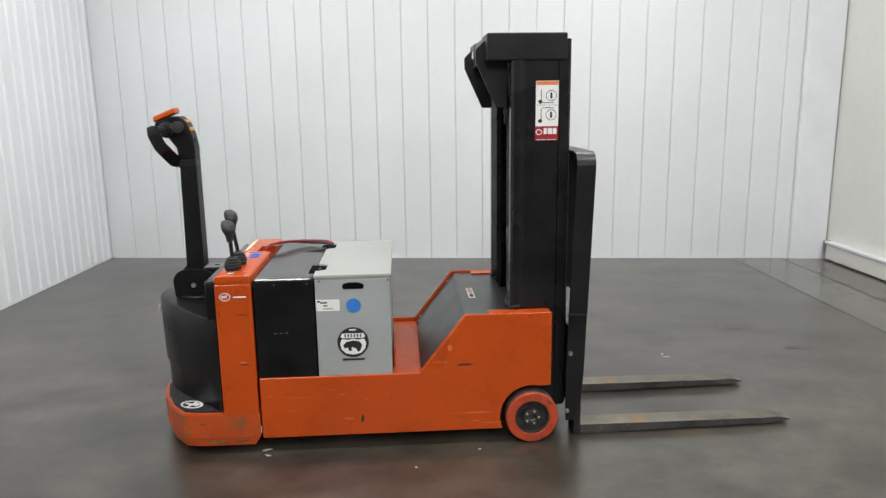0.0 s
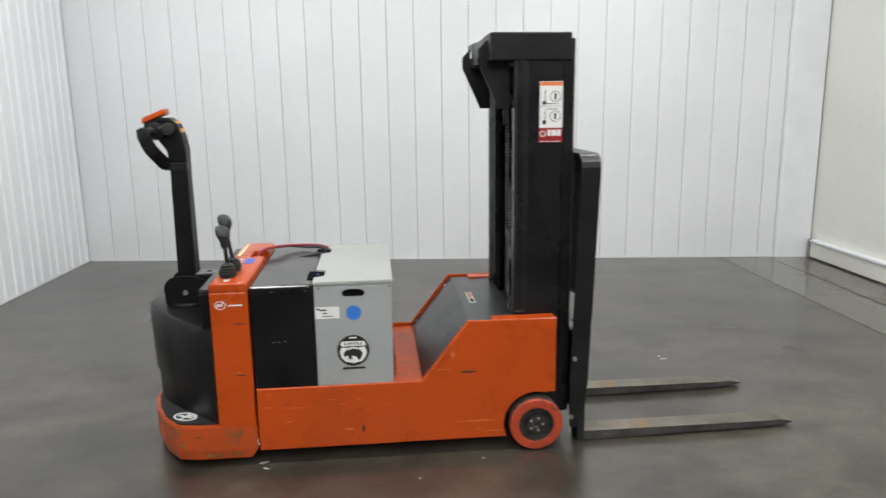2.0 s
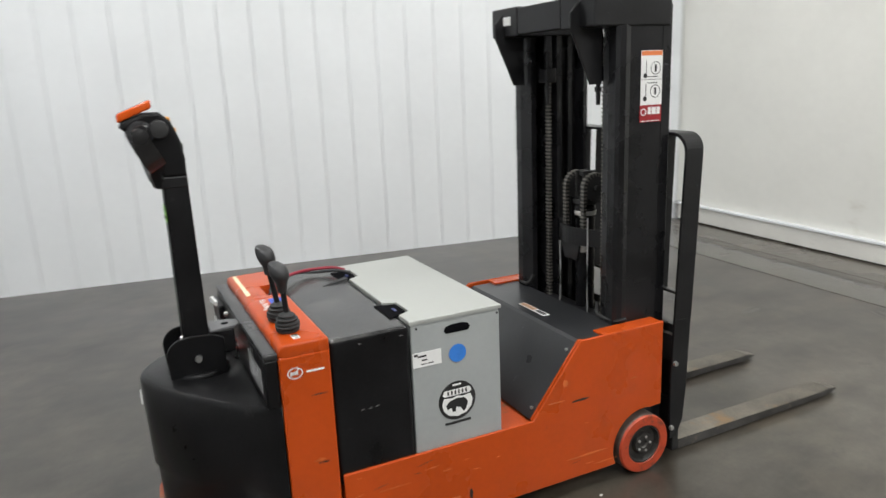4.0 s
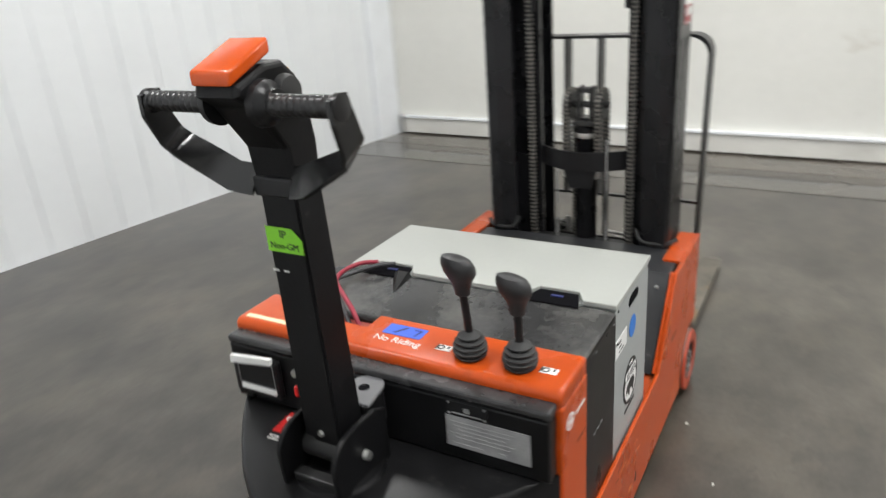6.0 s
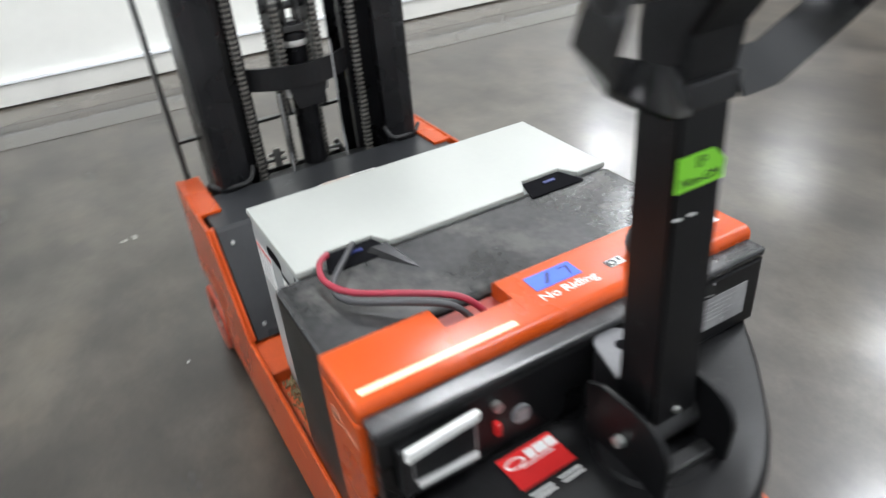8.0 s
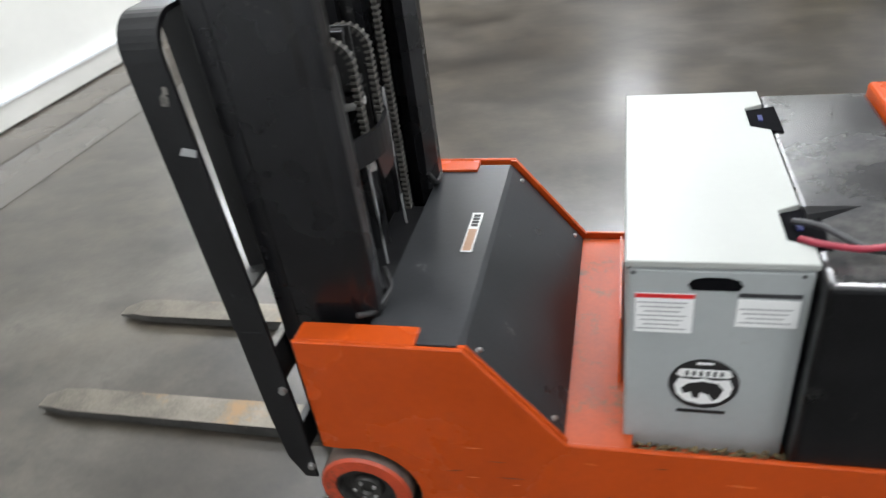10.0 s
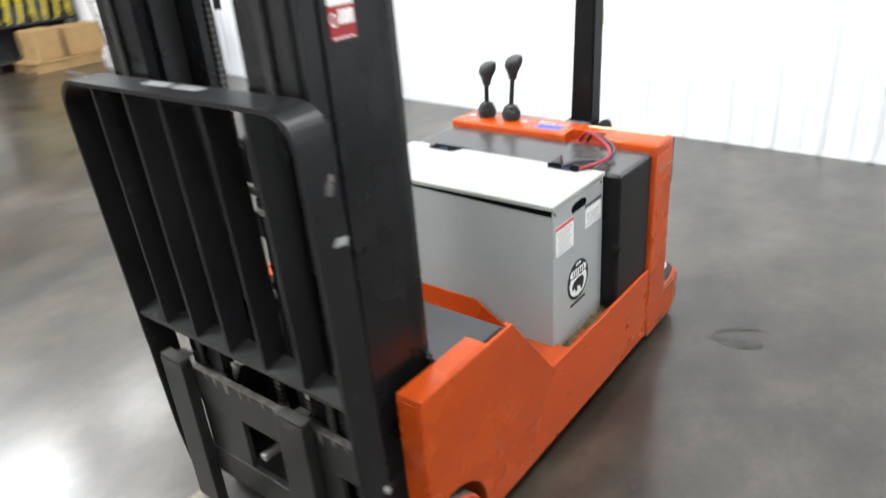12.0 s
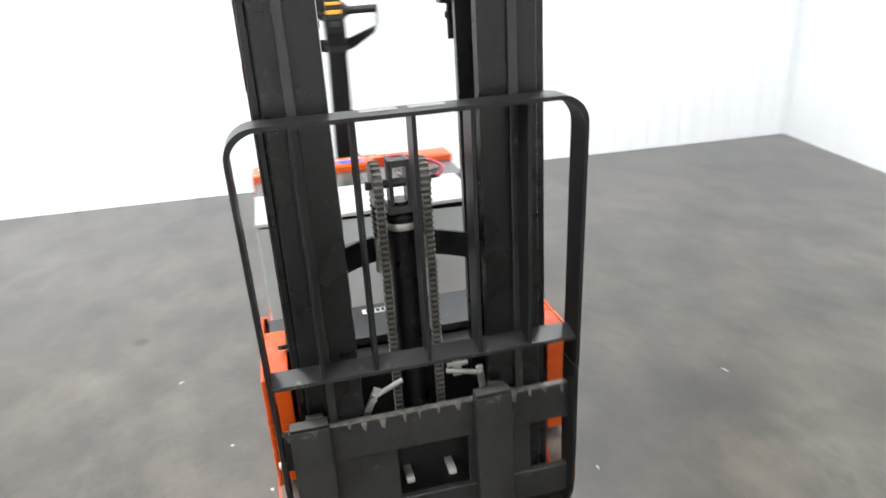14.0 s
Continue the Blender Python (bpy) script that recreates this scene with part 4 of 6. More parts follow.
for sg in (-1, 1):
    bm = B()
    lathe(bm, [(0.040, sg * 0.046), (0.038, sg * 0.060), (0.026, sg * 0.070), (0.024, sg * 0.080)], (-0.266, TY, 1.446), "y", 20)
    part("grip_boss", bm, M_BLACK, head, smooth=True)
    bm = B()
    lathe(bm, [(0.030, sg * 0.046), (0.030, sg * 0.054), (0.026, sg * 0.064), (0.012, sg * 0.066)], (-0.212, TY, 1.455), "y", 22)
    part("thumb_wheel", bm, M_RUBBER, head, "black thumb wheel", smooth=True)
bm = B()
box(bm, -0.326, -0.224, TY - 0.043, TY + 0.043, 1.500, 1.526, 0.006, 3)
for v in bm.verts:
    v.co.z += (v.co.x + 0.275) * 0.40
part("belly_button", bm, M_ORANGE_BTN, head, "glossy orange safety reverse button", smooth=True)
for k in range(2):
    bm = B()
    box(bm, -0.194 + k * 0.014, -0.174 + k * 0.014, TY - 0.034, TY + 0.034, 1.464 - k * 0.034, 1.490 - k * 0.034, 0.004)
    part("amber_button", bm, M_YBTN, head, "amber rocker button")
bm = B()
box(bm, -0.160, -0.144, TY - 0.020, TY + 0.020, 1.385, 1.407, 0.003)
part("black_button", bm, M_RUBBER, head)
GX, GZ = -0.275, 1.446
for sg in (-1, 1):
    bm = B()
    prof = [(0.016, sg * 0.075)]
    for i in range(9):
        y = 0.080 + i * 0.0135
        prof += [(0.0185, sg * y), (0.0185, sg * (y + 0.009)), (0.0176, sg * (y + 0.011))]
    prof += [(0.022, sg * 0.204), (0.022, sg * 0.214), (0.010, sg * 0.216)]
    lathe(bm, prof, (GX, TY, GZ), "y", 16)
    part("hand_grip", bm, M_GRIP, head, "ribbed black rubber grip", smooth=True)
    bm = B()
    # the strap twists from flat beside the grip to nearly upright at the collar
    path = [((-0.278, 0.206, 1.462), (1.0, 0.12), 0.022), ((-0.273, 0.209, 1.428), (0.98, 0.20), 0.026), ((-0.250, 0.205, 1.376), (0.93, 0.37), 0.028), ((-0.240, 0.192, 1.358), (0.85, 0.52), 0.028),
            ((-0.234, 0.078, 1.305), (0.45, 0.90), 0.029), ((-0.222, 0.043, 1.297), (0.40, 0.92), 0.029)]
    rows = []
    for (p0, w0, h0), (p1, w1, h1) in zip(path, path[1:]):
        for k in range(6):
            u = k / 6
            rows.append((Vector(p0).lerp(Vector(p1), u), Vector(w0).lerp(Vector(w1), u), h0 + (h1 - h0) * u))
    rows.append((Vector(path[-1][0]), Vector(path[-1][1]), path[-1][2]))
    P = [Vector((p.x, TY + sg * p.y, p.z)) for p, _, _ in rows]
    rings = []
    for i, p in enumerate(P):
        dd = (P[min(i + 2, len(P) - 1)] - P[max(i - 2, 0)]).normalized()
        wide = Vector((rows[i][1].x, 0, rows[i][1].y))
        wide = (wide - dd * wide.dot(dd)).normalized()
        th = dd.cross(wide)
        rings.append([bm.verts.new(p + wide * u * rows[i][2] + th * v) for u, v in ((-1, -0.0045), (1, -0.0045), (1, 0.0045), (-1, 0.0045))])
    for r0, r1 in zip(rings, rings[1:]):
        for i in range(4):
            bm.faces.new((r0[i], r0[(i + 1) % 4], r1[(i + 1) % 4], r1[i]))
    bm.faces.new(rings[0])
    bm.faces.new(rings[-1])
    part("guard_strap", bm, M_STRAP, head, "flat black hand-guard strap", smooth=True)
bm = B()
box(bm, TX - 0.046, TX + 0.038, TY - 0.046, TY + 0.046, 1.268, 1.306, 0.005)
part("head_collar", bm, M_BLACK, head)
# lime label on the back of the arm
m = facing("back", (TX - 0.0394, TY - 0.002, 1.185)) @ Matrix.Rotation(radians(-0.32), 4, "X")
bm = B()
card(bm, m, 0, 0, 0.0012, pts=[(-0.042, -0.0245), (0.042, -0.0245), (0.042, 0.003), (0.020, 0.0245), (-0.042, 0.0245)])
green = part("lime_label", bm, M_GREEN, arm, "bright lime label with black letters")
bm = B()
lettering(bm, "IP", 0.022, m @ Matrix.Translation((-0.002, 0.011, 0.0018)))
lettering(bm, "Non-GM", 0.0185, m @ Matrix.Translation((-0.001, -0.012, 0.0018)))
part("lettering", bm, M_INK, green)
for yy, w in ((0.03, 0.014), (0.005, 0.012)):
    bm = B()
    card(bm, facing("back", (TX - 0.0398, TY + yy, 1.122)), w, 0.0035)
    part("scratch", bm, M_WHITE, arm)

# ---- battery ----
BX0, BX1, BY0, BY1 = 0.430, 0.760, YC - 0.424, YC + 0.376
bat = thing("battery_box", ((BX0 + BX1) / 2, (BY0 + BY1) / 2, 0.30), "light grey steel battery box standing in the orange chassis", "battery")
bm = B()
box(bm, BX0, BX1, BY0, BY1, 0.301, 0.797, 0.004)
case = part("case", bm, M_GREY, bat, "light grey painted steel case")
bm = B()
w = 0.078
lidp = [(BX0 - 0.004, BY0 - 0.003), (BX1 + 0.006, BY0 - 0.003), (BX1 + 0.006, BY1 + 0.003), (BX0 - 0.004, BY1 + 0.003)]
for c0 in (YC + 0.245, YC - 0.263):
    lidp += [(BX0 - 0.004, c0 + w), (BX0 + 0.040, c0 + w - 0.024), (BX0 + 0.040, c0 - w + 0.024), (BX0 - 0.004, c0 - w)]
prism(bm, lidp, "z", 0.804, 0.8185, 0.002, 1)
part("lid", bm, M_LID, bat, "pale grey flat lid with two cable cut-outs")
bm = B()
box(bm, BX0 + 0.002, BX1 - 0.004, BY0 + 0.0005, BY1 - 0.0005, 0.7972, 0.8038)
part("rim", bm, M_GREY, bat)
bm = B()
prism(bm, [(BY0 + 0.012, 0.800), (BY1 - 0.004, 0.784), (BY1 - 0.004, 0.8036), (BY0 + 0.012, 0.8036)], "x", BX1 - 0.02, BX1 + 0.0012)
part("lid_gap", bm, M_VOID, bat, "dark gap under the front edge of the lid")
for c0 in (YC + 0.245, YC - 0.263):
    bm = B()
    prism(bm, [(BX0 - 0.034, c0 + w - 0.002), (BX0 + 0.037, c0 + w - 0.025), (BX0 + 0.037, c0 - w + 0.025), (BX0 - 0.034, c0 - w + 0.002)], "z", 0.8080, 0.8115)
    part("cut_out", bm, M_VOID, bat, "dark cable opening")
    bm = B()
    box(bm, BX0 + 0.004, BX0 + 0.014, c0 - 0.02, c0 + 0.012, 0.8116, 0.8140)
    part("terminal", bm, M_INKB, bat, "blue terminal cap")
for sd, y in (("N", BY0), ("F", BY1)):
    mx = 0.597 if sd == "N" else 0.600
    m = facing(sd, (mx, y + (-0.0004 if sd == "N" else 0.0004), 0.768))
    bm = B()
    pts = [(-0.049, -0.004), (-0.042, -0.016), (0.042, -0.016), (0.049, -0.004), (0.042, 0.008), (0.02, 0.014), (-0.02, 0.014), (-0.042, 0.008)]
    card(bm, m, 0, 0, 0.001, pts=pts)
    part("lift_hole", bm, M_VOID, case, "oval lifting hole")
    for sx in (-0.15, 0.15):
        bm = B()
        card(bm, m, 0, 0, 0.002, sx + (0.003 if sd == "N" else 0), 0.022, 0, disc_pts(0.004, 10))
        part("rivet", bm, M_INK, case)
    # round emblem with plain shapes
    m = facing(sd, (0.588 if sd == "N" else 0.602, y + (-0.0004 if sd == "N" else 0.0004), 0.507))
    bm = B()
    card(bm, m, 0, 0, 0.0009, pts=disc_pts(0.070, 36))
    card(bm, m, 0.098, 0.009, 0.0009, 0, -0.080)
    emb = part("round_emblem", bm, M_INK, case, "round black emblem with white shapes")
    bm = B()
    card(bm, m, 0, 0, 0.0006, 0, 0.0, 0.001, [(-0.055, 0.026), (-0.048, 0.042), (0.048, 0.042), (0.055, 0.026), (0.046, 0.020), (-0.046, 0.020)])
    card(bm, m, 0, 0, 0.0006, 0, 0.0, 0.001, [(-0.050, 0.016), (-0.058, -0.006), (-0.052, -0.030), (-0.034, -0.050), (0.0, -0.058), (0.034, -0.050), (0.053, -0.030), (0.058, -0.006), (0.050, 0.016), (0.02, 0.012), (0.0, 0.017), (-0.02, 0.012)])
    card(bm, m, 0.032, 0.006, 0.0006, 0, 0.058, 0.001)
    part("emblem_shape", bm, M_WHITE, emb)
    bm = B()
    card(bm, m, 0, 0, 0.0004, 0, 0, 0.0017, [(-0.030, 0.002), (-0.044, -0.012), (-0.038, -0.028), (-0.024, -0.022), (-0.020, -0.038), (-0.008, -0.040), (-0.006, -0.022), (0.012, -0.028), (0.022, -0.046), (0.032, -0.036), (0.040, -0.012), (0.028, 0.004), (0.0, 0.009)])
    for i in range(6):
        card(bm, m, 0.006, 0.014, 0.0004, -0.034 + i * 0.0136, 0.031, 0.0017)
    part("emblem_mark", bm, M_INK, emb)
m = facing("N", (0.484, BY0 - 0.0004, 0.681))
bm = B()
card(bm, m, 0.103, 0.052)
lab = part("white_label", bm, M_WHITE, case, "white paper label with small print")
bm = B()
card(bm, m, 0.014, 0.008, 0.0005, -0.04, 0.018, 0.0013)
card(bm, m, 0.03, 0.006, 0.0005, -0.018, 0.012, 0.0013)
card(bm, m, 0.02, 0.005, 0.0005, -0.01, -0.002, 0.0013)
card(bm, m, 0.045, 0.003, 0.0005, 0.0, -0.016, 0.0013)
part("fine_print", bm, M_INK, lab)
bm = B()
card(bm, facing("N", (0.596, BY0 - 0.0004, 0.677)), 0, 0, 0.0012, pts=disc_pts(0.032, 32))
part("blue_dot", bm, M_BLUED, case, "round blue sticker")
for mx, mz, w, h, band in ((0.690, 0.693, 0.110, 0.098, True), (0.502, 0.700, 0.110, 0.066, False)):
    m = facing("F", (mx, BY1 + 0.0004, mz))
    bm = B()
    card(bm, m, w, h)
    lab = part("white_label", bm, M_WHITE, case, "white warning label with fine print")
    bm = B()
    for i in range(int(h / 0.012)):
        card(bm, m, w * (0.85 - 0.12 * (i % 3)), 0.003, 0.0005, -0.004, h / 2 - 0.022 - i * 0.011, 0.0013) if h / 2 - 0.022 - i * 0.011 > -h / 2 + 0.006 else None
    part("fine_print", bm, M_GPRINT, lab)
    if band:
        bm = B()
        card(bm, m, w, 0.010, 0.0005, 0, h / 2 - 0.006, 0.0013)
        part("red_band", bm, M_REDL, lab)
    else:
        bm = B()
        card(bm, m, w, 0.009, 0.0012, 0, h / 2 + 0.010)
        part("slot", bm, M_SHELF, case, "narrow dark slot")

rnd = random.Random(5)
bm = B()
for k in range(420):
    x, y = rnd.uniform(0.38, 0.74), BY1 + 0.003 + abs(rnd.gauss(0, 0.014))
    y = min(y, YF - 0.018)
    r = rnd.uniform(0.0012, 0.0052)
    bmesh.ops.create_icosphere(bm, subdivisions=1, radius=r, matrix=Matrix.Translation((x, y, 0.300 + r * 0.4 + 0.022 * max(0, 1 - (y - BY1) / 0.016) * rnd.random())) @ Matrix.Diagonal((1.3, 1.0, 0.7, 1)))
tagged(part("corrosion_crust", bm, M_CRUST, bat, "yellow-brown corrosion crust along the case foot"), kind="stuff")

# battery cables
cab = thing("battery_cable", (0.2, YC + 0.2, 0.81), "red battery cable looping from the box into the console slot", "cable", "battery cables")
bm = B()
tube(bm, [(0.450, YC + 0.300, 0.822), (0.410, YC + 0.332, 0.830), (0.345, YC + 0.345, 0.832), (0.270, YC + 0.318, 0.838), (0.190, YC + 0.235, 0.848), (0.135, YC + 0.165, 0.842), (0.110, YC + 0.125, 0.800)], 0.0066)
part("sheath", bm, M_RCABLE, cab, smooth=True)
cab = thing("battery_cable", (0.2, YC + 0.2, 0.81), "dark grey battery cable beside the red one", "cable", "battery cables")
bm = B()
tube(bm, [(0.452, YC + 0.240, 0.824), (0.405, YC + 0.275, 0.832), (0.335, YC + 0.335, 0.822), (0.255, YC + 0.330, 0.832), (0.180, YC + 0.255, 0.842), (0.130, YC + 0.190, 0.838), (0.110, YC + 0.155, 0.800)], 0.0066)
part("sheath", bm, M_GCABLE, cab, smooth=True)

# ---- mast ----
MX0, MX1, MXF = 1.305, 1.512, 1.572
YC = -0.016          # centre line of the mast and carriage
mast = thing("lift_mast", (1.43, YC, 0.1), "satin black two-stage lift mast with chains and cylinder", "mast")
for sg, nm in ((-1, "N"), (1, "F")):
    yo, yi = YC + sg * 0.345, YC + sg * 0.205
    def ch(bm, x0, x1, ya, yb, z0, z1, bev=0.004):
        return box(bm, x0, x1, min(ya, yb), max(ya, yb), z0, z1, bev, 2)
    def outline(pts):
        return [(x, YC + sg * y) for x, y in pts]
    bm = B()
    prism(bm, outline([(MX0 + 0.02, 0.245), (MX0, 0.30), (MX0, 0.338), (MX0 + 0.012, 0.349), (MX0 + 0.035, 0.352), (MX0 + 0.06, 0.345), (MX1, 0.345), (MX1, 0.205),
                       (MX1 - 0.022, 0.205), (MX1 - 0.022, 0.329), (MX0 + 0.055, 0.329), (MX0 + 0.045, 0.318), (MX0 + 0.045, 0.245)]), "z", 0.10, 1.74, 0.002, 1)
    part("outer_channel", bm, M_MAST, mast, "satin black outer mast channel")
    bm = B()
    prism(bm, outline([(MX0 + 0.10, 0.321), (MXF - 0.004, 0.321), (MXF, 0.317), (MXF, 0.176), (MXF - 0.022, 0.172), (MXF - 0.022, 0.303), (MX0 + 0.122, 0.303), (MX0 + 0.122, 0.165), (MX0 + 0.10, 0.165)]), "z", 0.14, 1.815, 0.002, 1)
    part("inner_channel", bm, M_MAST, mast, "satin black inner mast channel with rubbed edges")
    bm = B()
    ch(bm, MX1 + 0.004, MXF - 0.010, yo - sg * 0.004, yo - sg * 0.0235, 0.14, 1.80)
    part("wear_strip", bm, M_MAST, mast)
    bm = B()
    ch(bm, MXF + 0.001, MXF + 0.012, YC + sg * 0.268, YC + sg * 0.246, 0.30, 1.80, 0.003)
    part("channel_rib", bm, M_CARR, mast)
    bm = B()
    ch(bm, MX0 + 0.126, MXF - 0.026, YC + sg * 0.238, YC + sg * 0.230, 0.14, 1.80, 0.002)
    part("roller_track", bm, M_CARR, mast, "rubbed steel roller track inside the channel")
    # crosshead cap and gusset
    bm = B()
    ch(bm, 1.200, 1.548, YC + sg * 0.352, YC + sg * 0.150, 1.722, 1.838, 0.007)
    part("crosshead_cap", bm, M_BLACK, mast, "black boxed crosshead cap")
    bm = B()
    gy = YC + sg * 0.262
    prism(bm, [(1.196, 1.812), (1.160, 1.775), (1.160, 1.722), (1.250, 1.525), (1.300, 1.525), (1.300, 1.722), (1.302, 1.812)], "y", gy - 0.006, gy + 0.006, 0.003)
    part("gusset", bm, M_BLACK, mast, "slanted black gusset plate")
    # chain anchor
    ay = YC + sg * 0.170
    bm = B()
    ch(bm, 1.335, 1.385, ay - 0.030, ay + 0.030, 1.532, 1.590)
    cyl(bm, (1.36, ay, 1.445), (1.36, ay, 1.535), 0.009, n=10)
    cyl(bm, (1.36, ay, 1.495), (1.36, ay, 1.512), 0.014, n=6)
    ch(bm, 1.35, 1.375, ay - 0.012, ay + 0.012, 1.590, 1.75)
    part("chain_anchor", bm, M_MAST, mast, "chain anchor bolt and clevis")
bm = B()
box(bm, 1.202, 1.235, YC - 0.148, YC + 0.148, 1.728, 1.832, 0.005)
part("crosshead_bar", bm, M_BLACK, mast, "black bar that ties the crosshead")
bm = B()
box(bm, 1.50, 1.545, YC - 0.148, YC + 0.148, 1.74, 1.825, 0.005)
part("crosshead_bar", bm, M_BLACK, mast, "black bar that ties the crosshead")
bm = B()
card(bm, facing("back", (1.1995, YC + 0.235, 1.785)), 0.075, 0.034)
part("crosshead_label", bm, M_WHITE, mast, "small worn white label on the crosshead")
# lower and middle ties
bm = B()
box(bm, MX0 + 0.015, 1.42, YC - 0.200, YC + 0.200, 0.20, 0.585, 0.006)
part("lower_tie", bm, M_BLACK, mast)
bm = B()
line = []
for i in range(17):
    u = -1 + i / 8
    line.append((1.432 - 0.085 * (1 - u * u), YC - 0.006 + u * 0.178, 0.906))
sweep(bm, line, [(-0.006, -0.036), (0.006, -0.036), (0.006, 0.036), (-0.006, 0.036)])
part("bowed_tie", bm, M_BLACK, mast, "bowed black tie plate across the mast")
bm = B()
prism(bm, [(YC - 0.070, 0.872), (YC + 0.058, 0.872), (YC + 0.036, 0.800), (YC - 0.050, 0.800)], "x", 1.350, 1.360, 0.002, 1)
part("tie_web", bm, M_BLACK, mast, "black web plate under the bowed tie")
# cylinder, yoke and chain pulleys
bm = B()
lathe(bm, [(0.040, 0.20), (0.040, 0.985), (0.044, 0.99), (0.044, 1.02), (0.030, 1.03), (0.030, 1.06)], (1.425, YC - 0.008, 0), "z", 24)
ram = part("lift_cylinder", bm, M_MAST, mast, "black hydraulic lift cylinder", smooth=True)
bm = B()
for yy in (-0.030, 0.016):
    box(bm, 1.393, 1.457, YC - 0.001 + yy - 0.005, YC - 0.001 + yy + 0.005, 1.04, 1.172, 0.003)
box(bm, 1.388, 1.462, YC - 0.046, YC + 0.030, 1.03, 1.05, 0.003)
cyl(bm, (1.425, YC - 0.095, 1.105), (1.425, YC + 0.078, 1.105), 0.012, n=12)
box(bm, 1.405, 1.445, YC - 0.036, YC + 0.020, 1.150, 1.168, 0.002)
part("yoke", bm, M_CARR, ram, "black pulley yoke")
bm = B()
lathe(bm, [(0.0445, 0.985), (0.046, 0.990), (0.046, 1.000), (0.0445, 1.004)], (1.425, YC - 0.008, 0), "z", 24)
part("cylinder_ring", bm, M_ZINC, ram, smooth=True)
CHX = (YC - 0.068, YC + 0.054)
for cy in CHX:
    bm = B()
    lathe(bm, [(0.012, cy - 0.012), (0.056, cy - 0.012), (0.056, cy - 0.009), (0.048, cy - 0.008), (0.048, cy + 0.008), (0.056, cy + 0.009), (0.056, cy + 0.012), (0.012, cy + 0.012)], (1.425, 0, 1.105), "y", 28)
    part("pulley", bm, M_CARR, ram, "dark chain pulley", smooth=True)


def chain_mesh(bm, line, width=0.025, pitch=0.0078, plate=0.016):
    """Links of a leaf chain along a line in the x-z plane at one y."""
    P = [Vector(p) for p in line]
    acc = [0.0]
    for a, b in zip(P, P[1:]):
        acc.append(acc[-1] + (b - a).length)
    n = int(acc[-1] / pitch)
    j = 0
    for i in range(n):
        s = (i + 0.5) * pitch
        while acc[j + 1] < s:
            j += 1
        d = (P[j + 1] - P[j]).normalized()
        c = P[j] + d * (s - acc[j])
        nrm = Vector((-d.z, 0, d.x))
        # a rubbed pair of outer plates, then a dark narrow link
        half, length, thick, mi = (0.5, 0.40, 0.5, 1) if i % 2 else (0.36, 0.75, 0.36, 0)
        vs = []
        for yy in (-half * width, half * width):
            for u, v in ((-length, -thick), (length, -thick), (length, thick), (-length, thick)):
                vs.append(bm.verts.new(c + d * u * pitch + nrm * v * plate + Vector((0, yy, 0))))
        for f in ((0, 1, 2, 3), (7, 6, 5, 4), (0, 4, 5, 1), (1, 5, 6, 2), (2, 6, 7, 3), (3, 7, 4, 0)):
            bm.faces.new([vs[k] for k in f]).material_index = mi
    return bm


for cy in CHX:
    over = [(1.425 + 0.055 * math.cos(radians(a)), cy, 1.105 + 0.055 * math.sin(radians(a))) for a in range(0, 181, 15)]
    bm = B()
    chain_mesh(bm, [(1.480, cy, 0.40)] + over + [(1.370, cy, 0.93)])
    part("lift_chain", bm, [M_CHAIN, M_LINK], mast, "oily steel leaf chain over the pulley")
    bm = B()
    box(bm, 1.362, 1.378, cy - 0.010, cy + 0.010, 0.86, 0.935, 0.003)
    cyl(bm, (1.370, cy, 0.84), (1.370, cy, 0.87), 0.013, n=6)
    part("chain_end", bm, M_ZINC, mast, "zinc chain end bolt")
for sg in (-1, 1):
    bm = B()
    chain_mesh(bm, [(1.378, YC + sg * 0.192, 0.50), (1.378, YC + sg * 0.192, 1.70)])
    part("mast_chain", bm, [M_CHAIN, M_LINK], mast, "oily steel leaf chain beside the channel")
for yy, zt in ((-0.105, 0.99), (0.090, 0.86)):
    bm = B()
    tube(bm, [(1.365, YC + yy, zt), (1.365, YC + yy, 0.60), (1.355, YC + yy * 1.3, 0.56), (1.345, YC + yy * 1.9, 0.55)], 0.0038, 8, 4)
    part("hose_pipe", bm, M_PLATE, mast, "thin bright hydraulic pipe", smooth=True)
for sg in (-1, 1):
    bm = B()
    tube(bm, [(1.318, YC + sg * 0.232, 0.675), (1.306, YC + sg * 0.245, 0.645), (1.300, YC + sg * 0.27, 0.632), (1.315, YC + sg * 0.34, 0.628), (1.345, YC + sg * 0.375, 0.64)], 0.007, 8, 5)
    part("hydraulic_hose", bm, M_RUBBER, mast, "black hydraulic hose at the mast foot", smooth=True)

